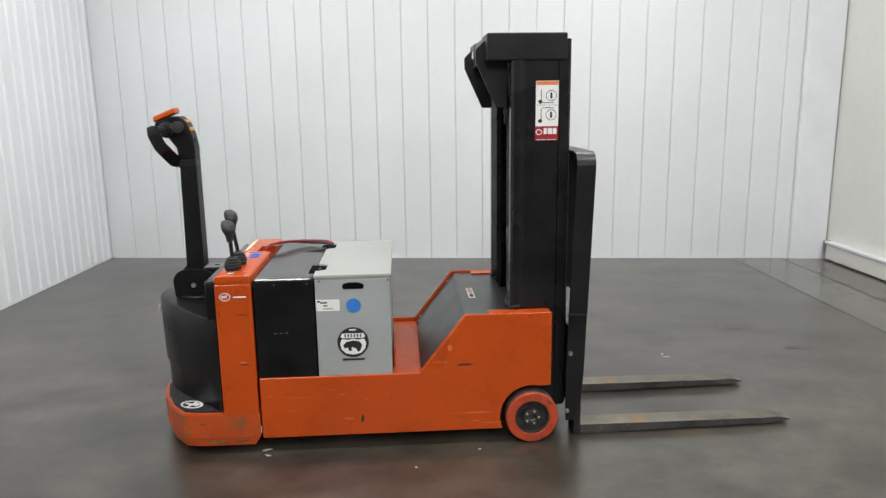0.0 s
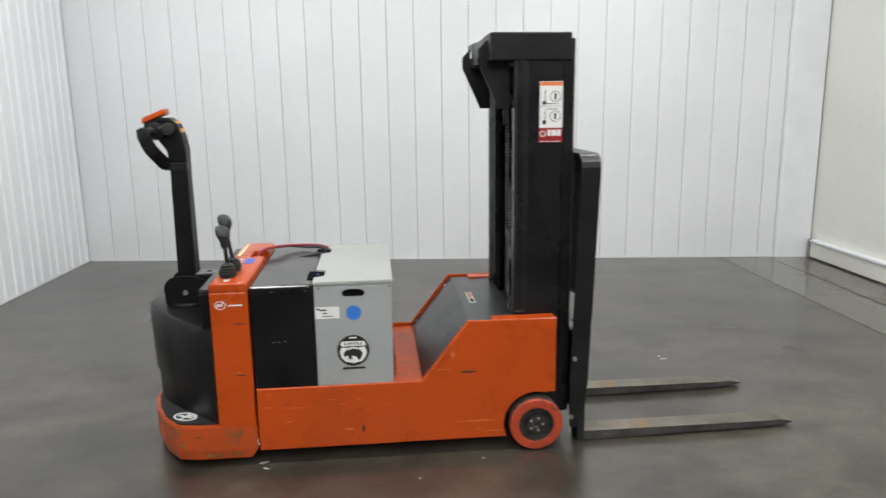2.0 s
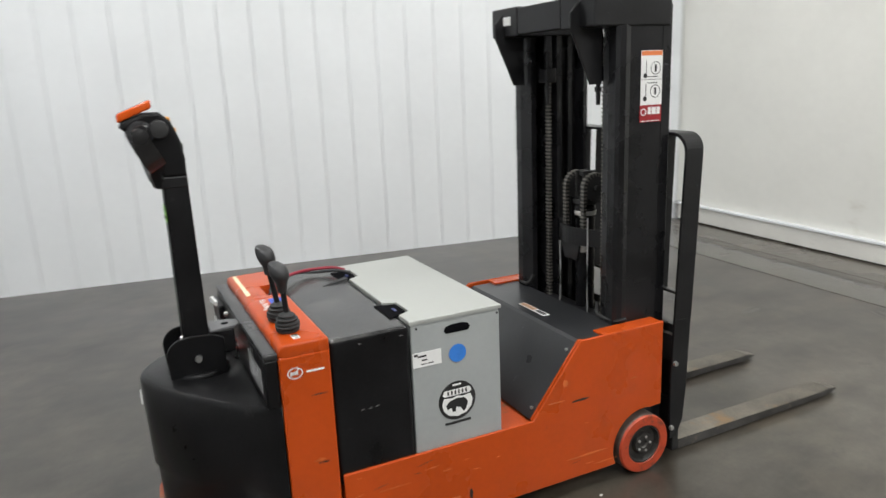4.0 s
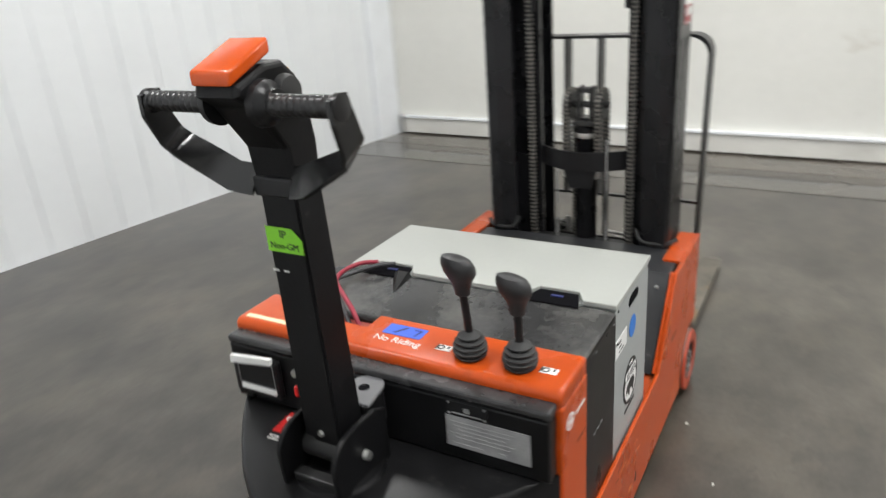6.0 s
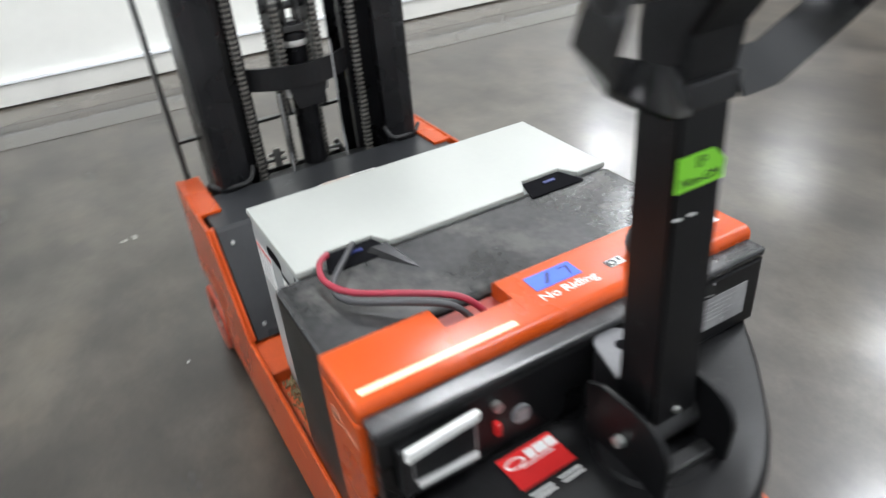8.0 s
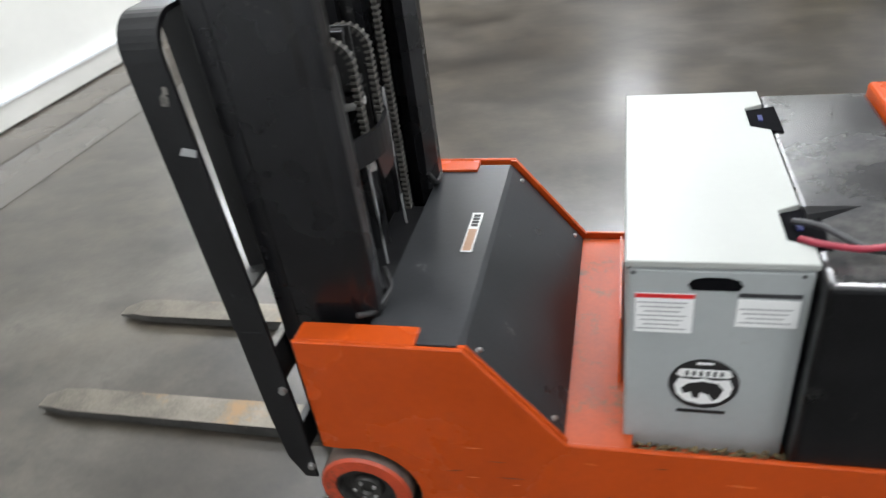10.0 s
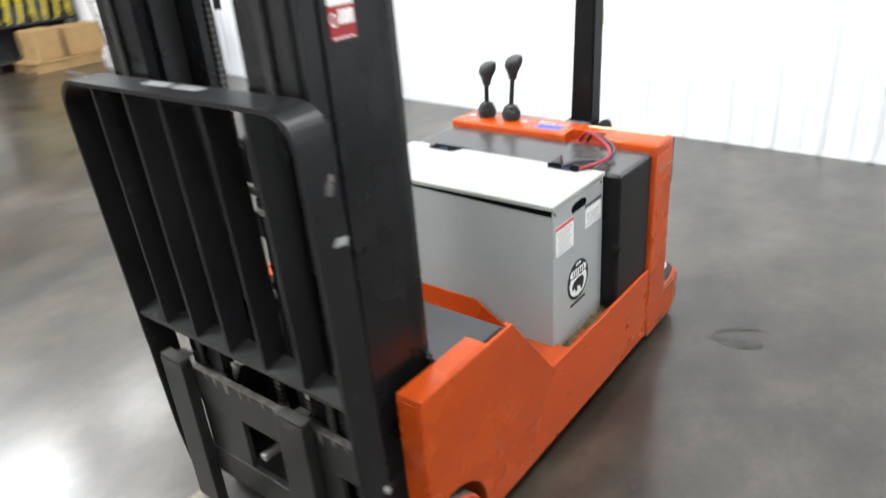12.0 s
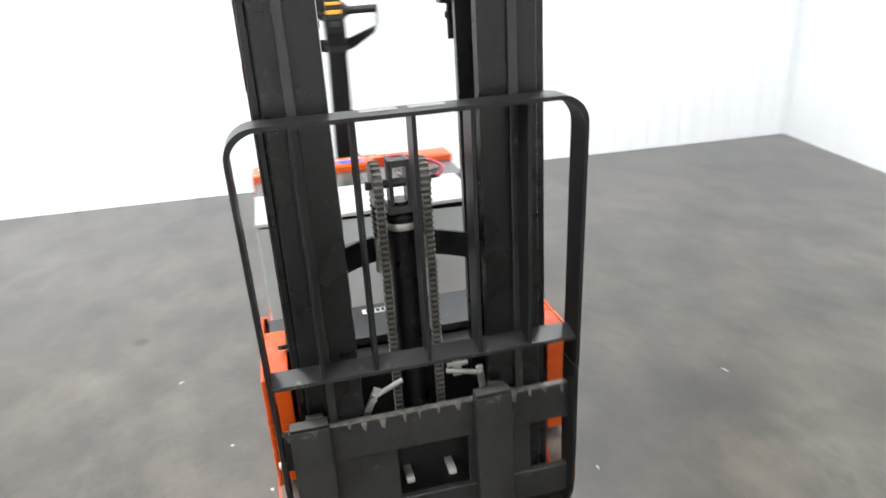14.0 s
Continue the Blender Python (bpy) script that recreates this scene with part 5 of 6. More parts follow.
# the same labels on both sides of the mast
for sg, side_name in ((-1, "N"), (1, "F")):
    m = facing(side_name, (1.4625, YC + sg * 0.3465, 1.540 + (0.033 if sg > 0 else 0))) @ Matrix.Diagonal((0.66 if sg > 0 else 1.0, 1, 1, 1))
    bm = B()
    card(bm, m, 0.100, 0.194)
    wl_ = part("warning_label", bm, M_WHITE, mast, "white warning label with two pictograms")
    bm = B()
    card(bm, m, 0.096, 0.016, 0.0005, 0, 0.087, 0.0013)
    part("orange_band", bm, M_ORL, wl_)
    bm = B()
    for cz in (0.034, -0.048):
        ring_card(bm, m, 0.021, 0.0235, 0.018, cz, 0.0013, t=0.0005)
        card(bm, m, 0.009, 0.026, 0.0005, 0.018, cz, 0.0013)
        card(bm, m, 0, 0, 0.0005, -0.030, cz - 0.026, 0.0013, disc_pts(0.009, 14))
        card(bm, m, 0.003, 0.045, 0.0005, -0.026, cz + 0.004, 0.0013)
        card(bm, m, 0.05, 0.003, 0.0005, 0.004, cz - 0.030 if cz > 0 else cz + 0.030, 0.0013)
    card(bm, m, 0.096, 0.0015, 0.0005, 0, -0.006, 0.0013)
    part("pictograms", bm, M_INK, wl_)
    m = facing(side_name, (1.4615, YC + sg * 0.3465, 1.412 + (0.033 if sg > 0 else 0))) @ Matrix.Diagonal((0.66 if sg > 0 else 1.0, 1, 1, 1))
    bm = B()
    card(bm, m, 0.102, 0.062)
    rl = part("red_label", bm, M_DKRED, mast, "dark red dealer label with white marks")
    bm = B()
    for i, w in enumerate((0.014, 0.020, 0.016)):
        card(bm, m, w, 0.026, 0.0005, -0.006 + i * 0.021, 0.010, 0.0013)
    ring_card(bm, m, 0.010, 0.014, -0.034, 0.006, 0.0013, sx=1.0, sy=0.9, t=0.0005)
    for i in range(4):
        card(bm, m, 0.018, 0.003, 0.0005, -0.036 + i * 0.023, -0.027, 0.0013)
    part("label_mark", bm, M_WHITE, rl)

# ---- carriage, backrest and forks ----
carr = thing("fork_carriage", (1.6, YC, 0.1), "scuffed black fork carriage with a load backrest", "fork carriage")
bm = B()
box(bm, 1.582, 1.604, YC - 0.40, YC + 0.40, 0.412, 0.522, 0.003)
for k in range(9):
    yy = YC - 0.36 + k * 0.09
    box(bm, 1.5815, 1.6045, yy - 0.008, yy + 0.008, 0.518, 0.5235)
part("upper_bar", bm, M_CARR, carr, "scuffed upper carriage bar with worn notches")
bm = B()
box(bm, 1.582, 1.604, YC - 0.40, YC + 0.40, 0.150, 0.245, 0.003)
part("lower_bar", bm, M_CARR, carr, "scuffed lower carriage bar")
for sg in (-1, 1):
    bm = B()
    box(bm, 1.560, 1.581, YC + sg * 0.21 - 0.05, YC + sg * 0.21 + 0.05, 0.16, 0.52, 0.003)
    part("carriage_plate", bm, M_CARR, carr)
    bm = B()
    prism(bm, [(YC + sg * 0.28, 0.246), (YC + sg * 0.10, 0.246), (YC + sg * 0.10, 0.411), (YC + sg * 0.28, 0.411)], "x", 1.584, 1.60)
    part("web_plate", bm, M_CARR, carr)
for cy in CHX:
    bm = B()
    box(bm, 1.470, 1.490, cy - 0.011, cy + 0.011, 0.28, 0.41, 0.002)
    box(bm, 1.491, 1.583, cy - 0.011, cy + 0.011, 0.275, 0.290, 0.002)
    part("chain_bar", bm, M_ZINC, carr, "pale steel chain anchor bar")
for y0, z0, y1, z1, ya, za in ((-0.190, 0.492, -0.147, 0.580, -0.075, 0.574), (0.146, 0.524, 0.138, 0.592, 0.050, 0.578)):
    bm = B()
    v = Vector((0, y1 - y0, z1 - z0)).normalized()
    n = Vector((0, v.z, -v.y)) * 0.010
    pts = [(y0 - n.y, z0 - n.z), (y0 + n.y, z0 + n.z), (y1 + n.y, z1 + n.z), (y1 - n.y, z1 - n.z)]
    prism(bm, pts, "x", 1.542, 1.552, 0.002, 1)
    link = part("latch_link", bm, M_ZINC, carr, "bare steel link plate")
    bm = B()
    yb, zb = y0 + 0.7 * (y1 - y0), z0 + 0.7 * (z1 - z0)
    cyl(bm, (1.546, yb, zb), (1.520, ya, za), 0.007, n=10)
    part("link_rod", bm, M_ZINC, link, smooth=True)
    bm = B()
    cyl(bm, (1.538, yb, zb), (1.562, yb, zb), 0.010, 0.009, 6)
    part("link_nut", bm, M_BOLT, link)
bm = B()
box(bm, 1.512, 1.522, 0.070, 0.094, 0.556, 0.622, 0.002)
box(bm, 1.5225, 1.530, 0.052, 0.112, 0.592, 0.604, 0.002)
part("chain_clevis", bm, M_ZINC, carr, "small bare steel clevis beside the chain")
BRX0, BRX1 = 1.566, 1.650
bm = B()
pts = [(-0.404, 0.60)] + [(-0.411, 1.25)] + [(-0.341 + 0.070 * math.cos(radians(a)), 1.262 + 0.070 * math.sin(radians(a))) for a in range(170, 89, -10)]
pts += [(-y, z) for y, z in pts[::-1]]
out = [(y + YC, z) for y, z in pts]
inn = [((abs(y) - 0.010) * (1 if y > 0 else -1) + YC, z - (0.010 if z > 1.27 else 0.0)) for y, z in pts]
rings = []
for o, i in zip(out, inn):
    lean = 0.022 * (o[1] - 0.60) / 0.73
    rings.append([bm.verts.new((BRX0 + lean, o[0], o[1])), bm.verts.new((BRX1 + lean, o[0], o[1])), bm.verts.new((BRX1 + lean, i[0], i[1])), bm.verts.new((BRX0 + lean, i[0], i[1]))])
for a, b in zip(rings, rings[1:]):
    for k in range(4):
        bm.faces.new((a[k], a[(k + 1) % 4], b[(k + 1) % 4], b[k]))
bm.faces.new(rings[0])
bm.faces.new(rings[-1])
rest = part("backrest_hoop", bm, M_BLACK, carr, "flat black backrest hoop with rounded corners")
for sg in (-1, 1):
    bm = B()
    y = YC + sg * 0.404
    prism(bm, [(1.566, 0.601), (1.650, 0.601), (1.640, 0.30), (1.628, 0.16), (1.595, 0.085), (1.560, 0.085), (1.556, 0.30)], "y", min(y, y - sg * 0.012), max(y, y - sg * 0.012), 0.003)
    part("backrest_leg", bm, M_BLACK, carr, "black backrest side leg")
    for xx, zz in ((1.570, 0.415), (1.560, 0.135)):
        bm = B()
        cyl(bm, (xx + 0.005, y, zz), (xx + 0.005, y + sg * 0.010, zz), 0.011, 0.009, 12)
        part("leg_bolt", bm, M_BOLT, carr, "bright bolt head")
bm = B()
prism(bm, [(1.590, 0.697), (1.648, 0.684), (1.648, 0.694), (1.590, 0.707)], "y", YC - 0.394, YC + 0.394)
part("backrest_rail", bm, M_CARR, carr, "flat lower backrest rail")
for k in range(5):
    y = YC - 0.268 + k * 0.134
    bm = B()
    prism(bm, [(1.576, 0.700), (1.646, 0.690), (1.664, 1.322), (1.594, 1.322)], "y", y - 0.005, y + 0.005, 0.001, 1)
    part("backrest_bar", bm, M_BLACK, carr)
bm = B()
m = Matrix.Translation((1.615, YC - 0.02, 1.3325)) @ facing("top", (0, 0, 0)).to_3x3().to_4x4()
card(bm, m, 0.085, 0.03, 0.001, -0.06, 0)
card(bm, m, 0.085, 0.03, 0.001, 0.05, 0)
part("worn_label", bm, M_PLATE, carr, "worn pale labels on the hoop")
bm = B()
card(bm, facing("F", (1.603, YC + 0.4095, 1.068)), 0.03, 0.016, 0.001, pts=[(-0.02, -0.006), (0.016, -0.012), (0.022, 0.004), (-0.008, 0.010)])
part("paint_chip", bm, M_PLATE, carr)
for cx, cz, k in ((1.612, 1.178, 1.0), (1.604, 1.196, 0.6)):
    bm = B()
    card(bm, facing("F", (cx, YC + 0.4108, cz)), 0, 0, 0.001, pts=[(-0.010 * k, -0.012 * k), (0.006 * k, -0.014 * k), (0.010 * k, 0.003), (0.002, 0.014 * k), (-0.008 * k, 0.006)])
    part("paint_chip", bm, M_WEAR, carr)
# bright rubbed streaks under the notches of the upper bar
rnd = random.Random(11)
for k in range(16):
    yy = YC - 0.375 + k * 0.05 + rnd.uniform(-0.008, 0.008)
    h = rnd.uniform(0.012, 0.030)
    w = rnd.uniform(0.004, 0.010)
    bm = B()
    prism(bm, [(yy - w, 0.5215), (yy + w, 0.5215), (yy + w * 0.5, 0.520 - h), (yy - w * 0.3, 0.520 - h * 0.8)], "x", 1.6042, 1.6052)
    part("wear_streak", bm, M_WEAR, carr)
bm = B()
prism(bm, [(1.583, YC - 0.398), (1.6035, YC - 0.398), (1.6035, YC + 0.398), (1.583, YC + 0.398)], "z", 0.5222, 0.5240)
part("rubbed_edge", bm, M_WEAR, carr, "bright rubbed top edge of the carriage bar")

for fy in (-0.338, 0.150):
    y0, y1 = fy - 0.051, fy + 0.051
    fk = thing("fork", (1.62, fy, 0.0), "worn steel fork with a dark shank and rusty blade", "fork", "forks")
    bm = B()
    prism(bm, [(1.606, 0.001), (1.640, 0.001), (1.640, 0.548), (1.606, 0.556)], "y", y0, y1, 0.004)
    part("shank", bm, M_CARR, fk, "scuffed black fork shank")
    bm = B()
    box(bm, 1.604, 1.638, y0 + 0.003, y1 - 0.003, 0.556, 0.560, 0.001)
    box(bm, 1.590, 1.606, fy - 0.005, fy + 0.040, 0.557, 0.566, 0.002)
    part("shank_latch", bm, M_FORK_SIDE, fk, "bare steel latch on the shank")
    bm = B()
    nx = 14
    rows = []
    for i in range(nx + 1):
        u = i / nx
        x = 1.641 + u * (2.682 - 1.641)
        w = 0.051 if u < 0.86 else 0.051 - 0.026 * ((u - 0.86) / 0.14) ** 1.6
        zt = 0.046 - 0.004 * u if u < 0.93 else 0.042 - 0.020 * (u - 0.93) / 0.07
        zb = 0.001 + 0.016 * u
        rows.append([bm.verts.new((x, fy - w, zb)), bm.verts.new((x, fy + w, zb)), bm.verts.new((x, fy + w, zt)), bm.verts.new((x, fy - w, zt))])
    for a, b in zip(rows, rows[1:]):
        for k in range(4):
            f = bm.faces.new((a[k], a[(k + 1) % 4], b[(k + 1) % 4], b[k]))
            f.material_index = 0 if k == 2 else 1
    bm.faces.new(rows[0]).material_index = 1
    bm.faces.new(rows[-1])
    part("blade", bm, [M_STEEL, M_FORK_SIDE], fk, "rusty worn blade top with dark sides")

# ---- loose things in the hall ----
def wire_frame_cart(name, loc, rz, w, dp, h, shelves, label):
    e = thing(name, (0, 0, 0), label, "cart")
    for sx in (-1, 1):
        for sy in (-1, 1):
            bm = B()
            cyl(bm, (sx * w / 2, sy * dp / 2, 0.10), (sx * w / 2, sy * dp / 2, h), 0.014, n=10)
            part("post", bm, M_CHROME, e, smooth=True)
            bm = B()
            cyl(bm, (sx * w / 2 - 0.012, sy * dp / 2, 0.042), (sx * w / 2 + 0.012, sy * dp / 2, 0.042), 0.042, n=16)
            cas = part("caster", bm, M_RUBBER, e, "black rubber caster", smooth=True)
            bm = B()
            box(bm, sx * w / 2 - 0.02, sx * w / 2 + 0.02, sy * dp / 2 - 0.02, sy * dp / 2 + 0.02, 0.06, 0.115, 0.004)
            part("fork_bracket", bm, M_CHROME, cas)
    for z in shelves:
        bm = B()
        box(bm, -w / 2, w / 2, -dp / 2, dp / 2, z - 0.012, z, 0.003)
        for sy in (-1, 1):
            box(bm, -w / 2, w / 2, sy * dp / 2 - 0.006, sy * dp / 2 + 0.006, z, z + 0.03)
        for sx in (-1, 1):
            box(bm, sx * w / 2 - 0.006, sx * w / 2 + 0.006, -dp / 2, dp / 2, z, z + 0.03)
        part("shelf", bm, M_CART, e, "grey steel shelf tray")
    bm = B()
    tube(bm, [(-w / 2, -dp / 2, h - 0.02), (-w / 2 - 0.10, -dp / 2, h + 0.05), (-w / 2 - 0.12, 0, h + 0.06), (-w / 2 - 0.10, dp / 2, h + 0.05), (-w / 2, dp / 2, h - 0.02)], 0.011, 8, 5)
    part("push_handle", bm, M_CHROME, e, "bent chrome push handle", smooth=True)
    e.matrix_basis = Matrix.Translation(loc) @ Matrix.Rotation(radians(rz), 4, "Z")
    return e


def placed(name, m, build, material, label, category, group=""):
    """A small loose thing drawn round its own origin and set by the pose m."""
    bm = B()
    build(bm)
    ob = solo(name, bm, material, (0, 0, 0), label, category, group)
    ob.matrix_basis = m
    return ob


def tub(bm, w, dp, h):
    outer = [(-w / 2, -dp / 2), (w / 2, -dp / 2), (w / 2, dp / 2), (-w / 2, dp / 2)]
    lo = [bm.verts.new((x * 0.9, y * 0.9, 0)) for x, y in outer]
    hi = [bm.verts.new((x, y, h)) for x, y in outer]
    hi2 = [bm.verts.new((x * 0.95, y * 0.95, h)) for x, y in outer]
    lo2 = [bm.verts.new((x * 0.86, y * 0.86, 0.01)) for x, y in outer]
    for a, b in ((lo, hi), (hi, hi2), (hi2, lo2)):
        for i in range(4):
            bm.faces.new((a[i], a[(i + 1) % 4], b[(i + 1) % 4], b[i]))
    bm.faces.new(lo)
    bm.faces.new(lo2)
    box(bm, -w / 2 - 0.01, w / 2 + 0.01, -dp / 2 - 0.01, -dp / 2 + 0.002, h - 0.02, h)
    box(bm, -w / 2 - 0.01, w / 2 + 0.01, dp / 2 - 0.002, dp / 2 + 0.01, h - 0.02, h)


CART = Matrix.Translation((-2.01, -3.82, 0)) @ Matrix.Rotation(radians(74), 4, "Z")
wire_frame_cart("tool_cart", (-2.01, -3.82, 0), 74, 0.72, 0.42, 0.86, (0.20, 0.84), "grey steel two-shelf tool cart on casters beside the wall")
placed("plastic_tub", CART @ Matrix.Translation((0.14, 0, 0.235)), lambda bm: tub(bm, 0.42, 0.36, 0.18), M_BIN, "beige plastic tub on the lower cart shelf", "tub")
placed("white_cup", CART @ Matrix.Translation((0.10, 0.02, 0.25)), lambda bm: lathe(bm, [(0.04, 0), (0.05, 0.16), (0.046, 0.16), (0.038, 0.02)], (0, 0, 0), "z", 16), M_WHITE, "white cup standing in the beige tub", "cup")
placed("black_bin", CART @ Matrix.Translation((-0.24, 0.05, 0.235)), lambda bm: tub(bm, 0.28, 0.30, 0.46), M_SHELF, "dark blue-black plastic bin on the lower cart shelf", "bin")
reel = thing("cord_reel", (0, 0, 0), "red cord reel with a dark drum on the cart top", "cord reel")
bm = B()
lathe(bm, [(0.05, -0.06), (0.14, -0.06), (0.14, -0.045), (0.09, -0.04), (0.09, 0.04), (0.14, 0.045), (0.14, 0.06), (0.05, 0.06)], (0, 0, 0.17), "y", 28)
part("drum", bm, M_RUBBER, reel, "dark drum", smooth=True)
bm = B()
for sy in (-1, 1):
    pts = [(0.16 * math.cos(radians(a)), sy * 0.075, 0.17 + 0.16 * math.sin(radians(a))) for a in range(-40, 221, 20)]
    tube(bm, pts, 0.020, 8, 2)
box(bm, -0.14, 0.16, -0.10, 0.10, 0.0, 0.045, 0.010)
part("stand", bm, M_RED, reel, "red steel stand")
reel.matrix_basis = CART @ Matrix.Translation((0.14, 0, 0.87)) @ Matrix.Rotation(radians(53), 4, "Z") @ Matrix.Diagonal((0.84, 0.84, 0.84, 1))
placed("paper_pad", CART @ Matrix.Translation((-0.18, 0.05, 0.87)), lambda bm: box(bm, -0.12, 0.12, -0.09, 0.09, 0, 0.02, 0.003), M_PAPER, "white papers lying on the cart top", "papers")

RX, RY = -2.19, -6.36
rack = thing("bin_rack", (0, 0, 0), "grey wheeled rack stacked with blue-grey open-fronted bins", "rack")
for sx in (-1, 1):
    for sy in (-1, 1):
        px, py = sx * 0.46, sy * 0.30
        bm = B()
        cyl(bm, (px, py, 0.08), (px, py, 0.90 if sx < 0 else 1.34), 0.013, n=10)
        part("post", bm, M_CHROME, rack, smooth=True)
        bm = B()
        cyl(bm, (px, py - 0.012, 0.045), (px, py + 0.012, 0.045), 0.045, n=16)
        part("caster", bm, M_RUBBER, rack, "black rubber caster", smooth=True)
for z, x1 in ((0.15, -0.46), (0.20, -0.46), (0.535, -0.46), (0.87, -0.46), (1.12, -0.15)):
    bm = B()
    box(bm, x1, 0.46, -0.30, 0.30, z - 0.012, z, 0.003)
    for yy in (-0.30, 0.30):
        box(bm, x1, 0.46, yy - 0.008, yy + 0.008, z, z + 0.03)
    part("shelf", bm, M_CART, rack, "grey steel shelf tray")
bm = B()
for sy in (-1, 1):
    tube(bm, [(0.47, sy * 0.31, 0.10), (0.52, sy * 0.31, 0.6), (0.66, sy * 0.31, 1.45)], 0.014, 8, 3)
for k in range(8):
    z = 0.25 + k * 0.15
    box(bm, 0.475 + 0.10 * (k / 8) ** 1.5, 0.495 + 0.10 * (k / 8) ** 1.5, -0.31, 0.31, z - 0.008, z + 0.008)
part("end_frame", bm, M_CHROME, rack, "slanted grey end frame with cross rungs")
rack.matrix_basis = Matrix.Translation((RX, RY, 0)) @ Matrix.Rotation(radians(3), 4, "Z")


def open_bin(loc, w, dp, h, material):
    """A bin with walls on three sides and a low pale lip on the open one."""
    e = thing("storage_bin", (0, 0, 0), "blue-grey open-fronted plastic bin on the rack", "storage bin", "storage bins")
    bm = B()
    d2 = dp / 2
    prism(bm, [(-d2, h), (-d2, 0), (d2, 0), (d2, h), (d2 - 0.008, h), (d2 - 0.008, 0.008), (-d2 + 0.008, 0.008), (-d2 + 0.008, h)], "x", -w / 2, w / 2)
    part("bin_body", bm, material, e)
    bm = B()
    box(bm, w / 2, w / 2 + 0.012, -dp / 2, dp / 2, 0.0, h * 0.30, 0.003)
    part("bin_lip", bm, M_GREY, e, "pale grey front lip")
    bm = B()
    box(bm, -0.2, w / 2 - 0.06, -dp * 0.35, dp * 0.3, 0.009, 0.06, 0.01)
    part("bin_contents", bm, M_SHELF, e, "dark small stock")
    e.matrix_basis = Matrix.Translation((RX, RY, 0)) @ Matrix.Rotation(radians(3), 4, "Z") @ Matrix.Translation(loc)


for z in (0.202, 0.365, 0.537, 0.700):
    open_bin((0.005, 0.0, z), 0.88, 0.56, 0.155, M_BINB)
for z in (0.872, 0.995, 1.122):
    open_bin((0.15, 0.0, z), 0.56, 0.56, 0.118, M_BINB)
AT_RACK = Matrix.Translation((RX, RY, 0)) @ Matrix.Rotation(radians(3), 4, "Z")
placed("red_box", AT_RACK @ Matrix.Translation((-0.30, 0.16, 0.902)), lambda bm: box(bm, -0.06, 0.06, -0.09, 0.09, 0, 0.13, 0.006), M_RED, "small red box beside the upper rack bins", "box")
placed("yellow_tape_roll", AT_RACK @ Matrix.Translation((-0.24, 0.312, 0.200)), lambda bm: box(bm, -0.10, 0.04, -0.003, 0.003, 0.002, 0.028), M_YEL, "yellow tape strip on the lowest rack tray", "tape")
placed("yellow_rope", AT_RACK @ Matrix.Translation((0.12, 0.12, 1.242)), lambda bm: tube(bm, [(-0.18, 0, 0.012), (-0.08, 0.08, 0.03), (0.04, 0.02, 0.02), (0.16, 0.10, 0.035), (0.22, -0.02, 0.012)], 0.014, 8, 5), M_YEL, "yellow rope lying on the upper bins", "rope")
placed("steel_bar", Matrix.Identity(4), lambda bm: cyl(bm, (-1.80, -6.80, 0.018), (-2.05, -8.70, 0.018), 0.018, n=10), M_CART, "grey steel bar lying on the floor beside the rack", "bar")
placed("grey_sack", Matrix.Translation((-2.50, -8.05, 0)) @ Matrix.Rotation(radians(20), 4, "Z"), lambda bm: lathe(bm, [(0.15, 0.0), (0.19, 0.06), (0.20, 0.18), (0.17, 0.30), (0.09, 0.37), (0.03, 0.40)], (0, 0, 0), "z", 18), M_BAG, "whitish sack standing on the floor by the wall", "sack")

# shelving with dark bins, cartons and hanging hoses at the side of the hall
shelf = thing("shelving_unit", (0, 0, 0), "dark steel shelving unit filled with dark bins", "shelving")
SX0, SX1, SY0, SY1 = -2.86, -1.55, -10.05, -9.62
for sx in (SX0 + 0.02, SX1 - 0.02):
    for sy in (SY0 + 0.02, SY1 - 0.02):
        bm = B()
        box(bm, sx - 0.02, sx + 0.02, sy - 0.02, sy + 0.02, 0, 2.0, 0.003)
        part("post", bm, M_SHELF, shelf)
for z in (0.14, 0.60, 1.05, 1.50, 1.95):
    bm = B()
    box(bm, SX0, SX1, SY0, SY1, z - 0.02, z, 0.003)
    part("shelf", bm, M_SHELF, shelf)
bm = B()
box(bm, SX0, SX1, SY0 - 0.012, SY0, 0.1, 2.0)
part("back_sheet", bm, M_SHELF, shelf)
rnd = random.Random(3)
for z in (0.60, 1.05, 1.50):
    for k in range(4):
        cx = SX0 + 0.17 + k * 0.32
        placed("dark_bin", Matrix.Translation((cx, (SY0 + SY1) / 2, z + 0.001)), lambda bm, h=rnd.uniform(0.2, 0.33): tub(bm, 0.27, 0.34, h), M_BINB if (k + int(z * 10)) % 3 else M_SHELF, "dark plastic bin on the shelving", "bin", "shelving bins")
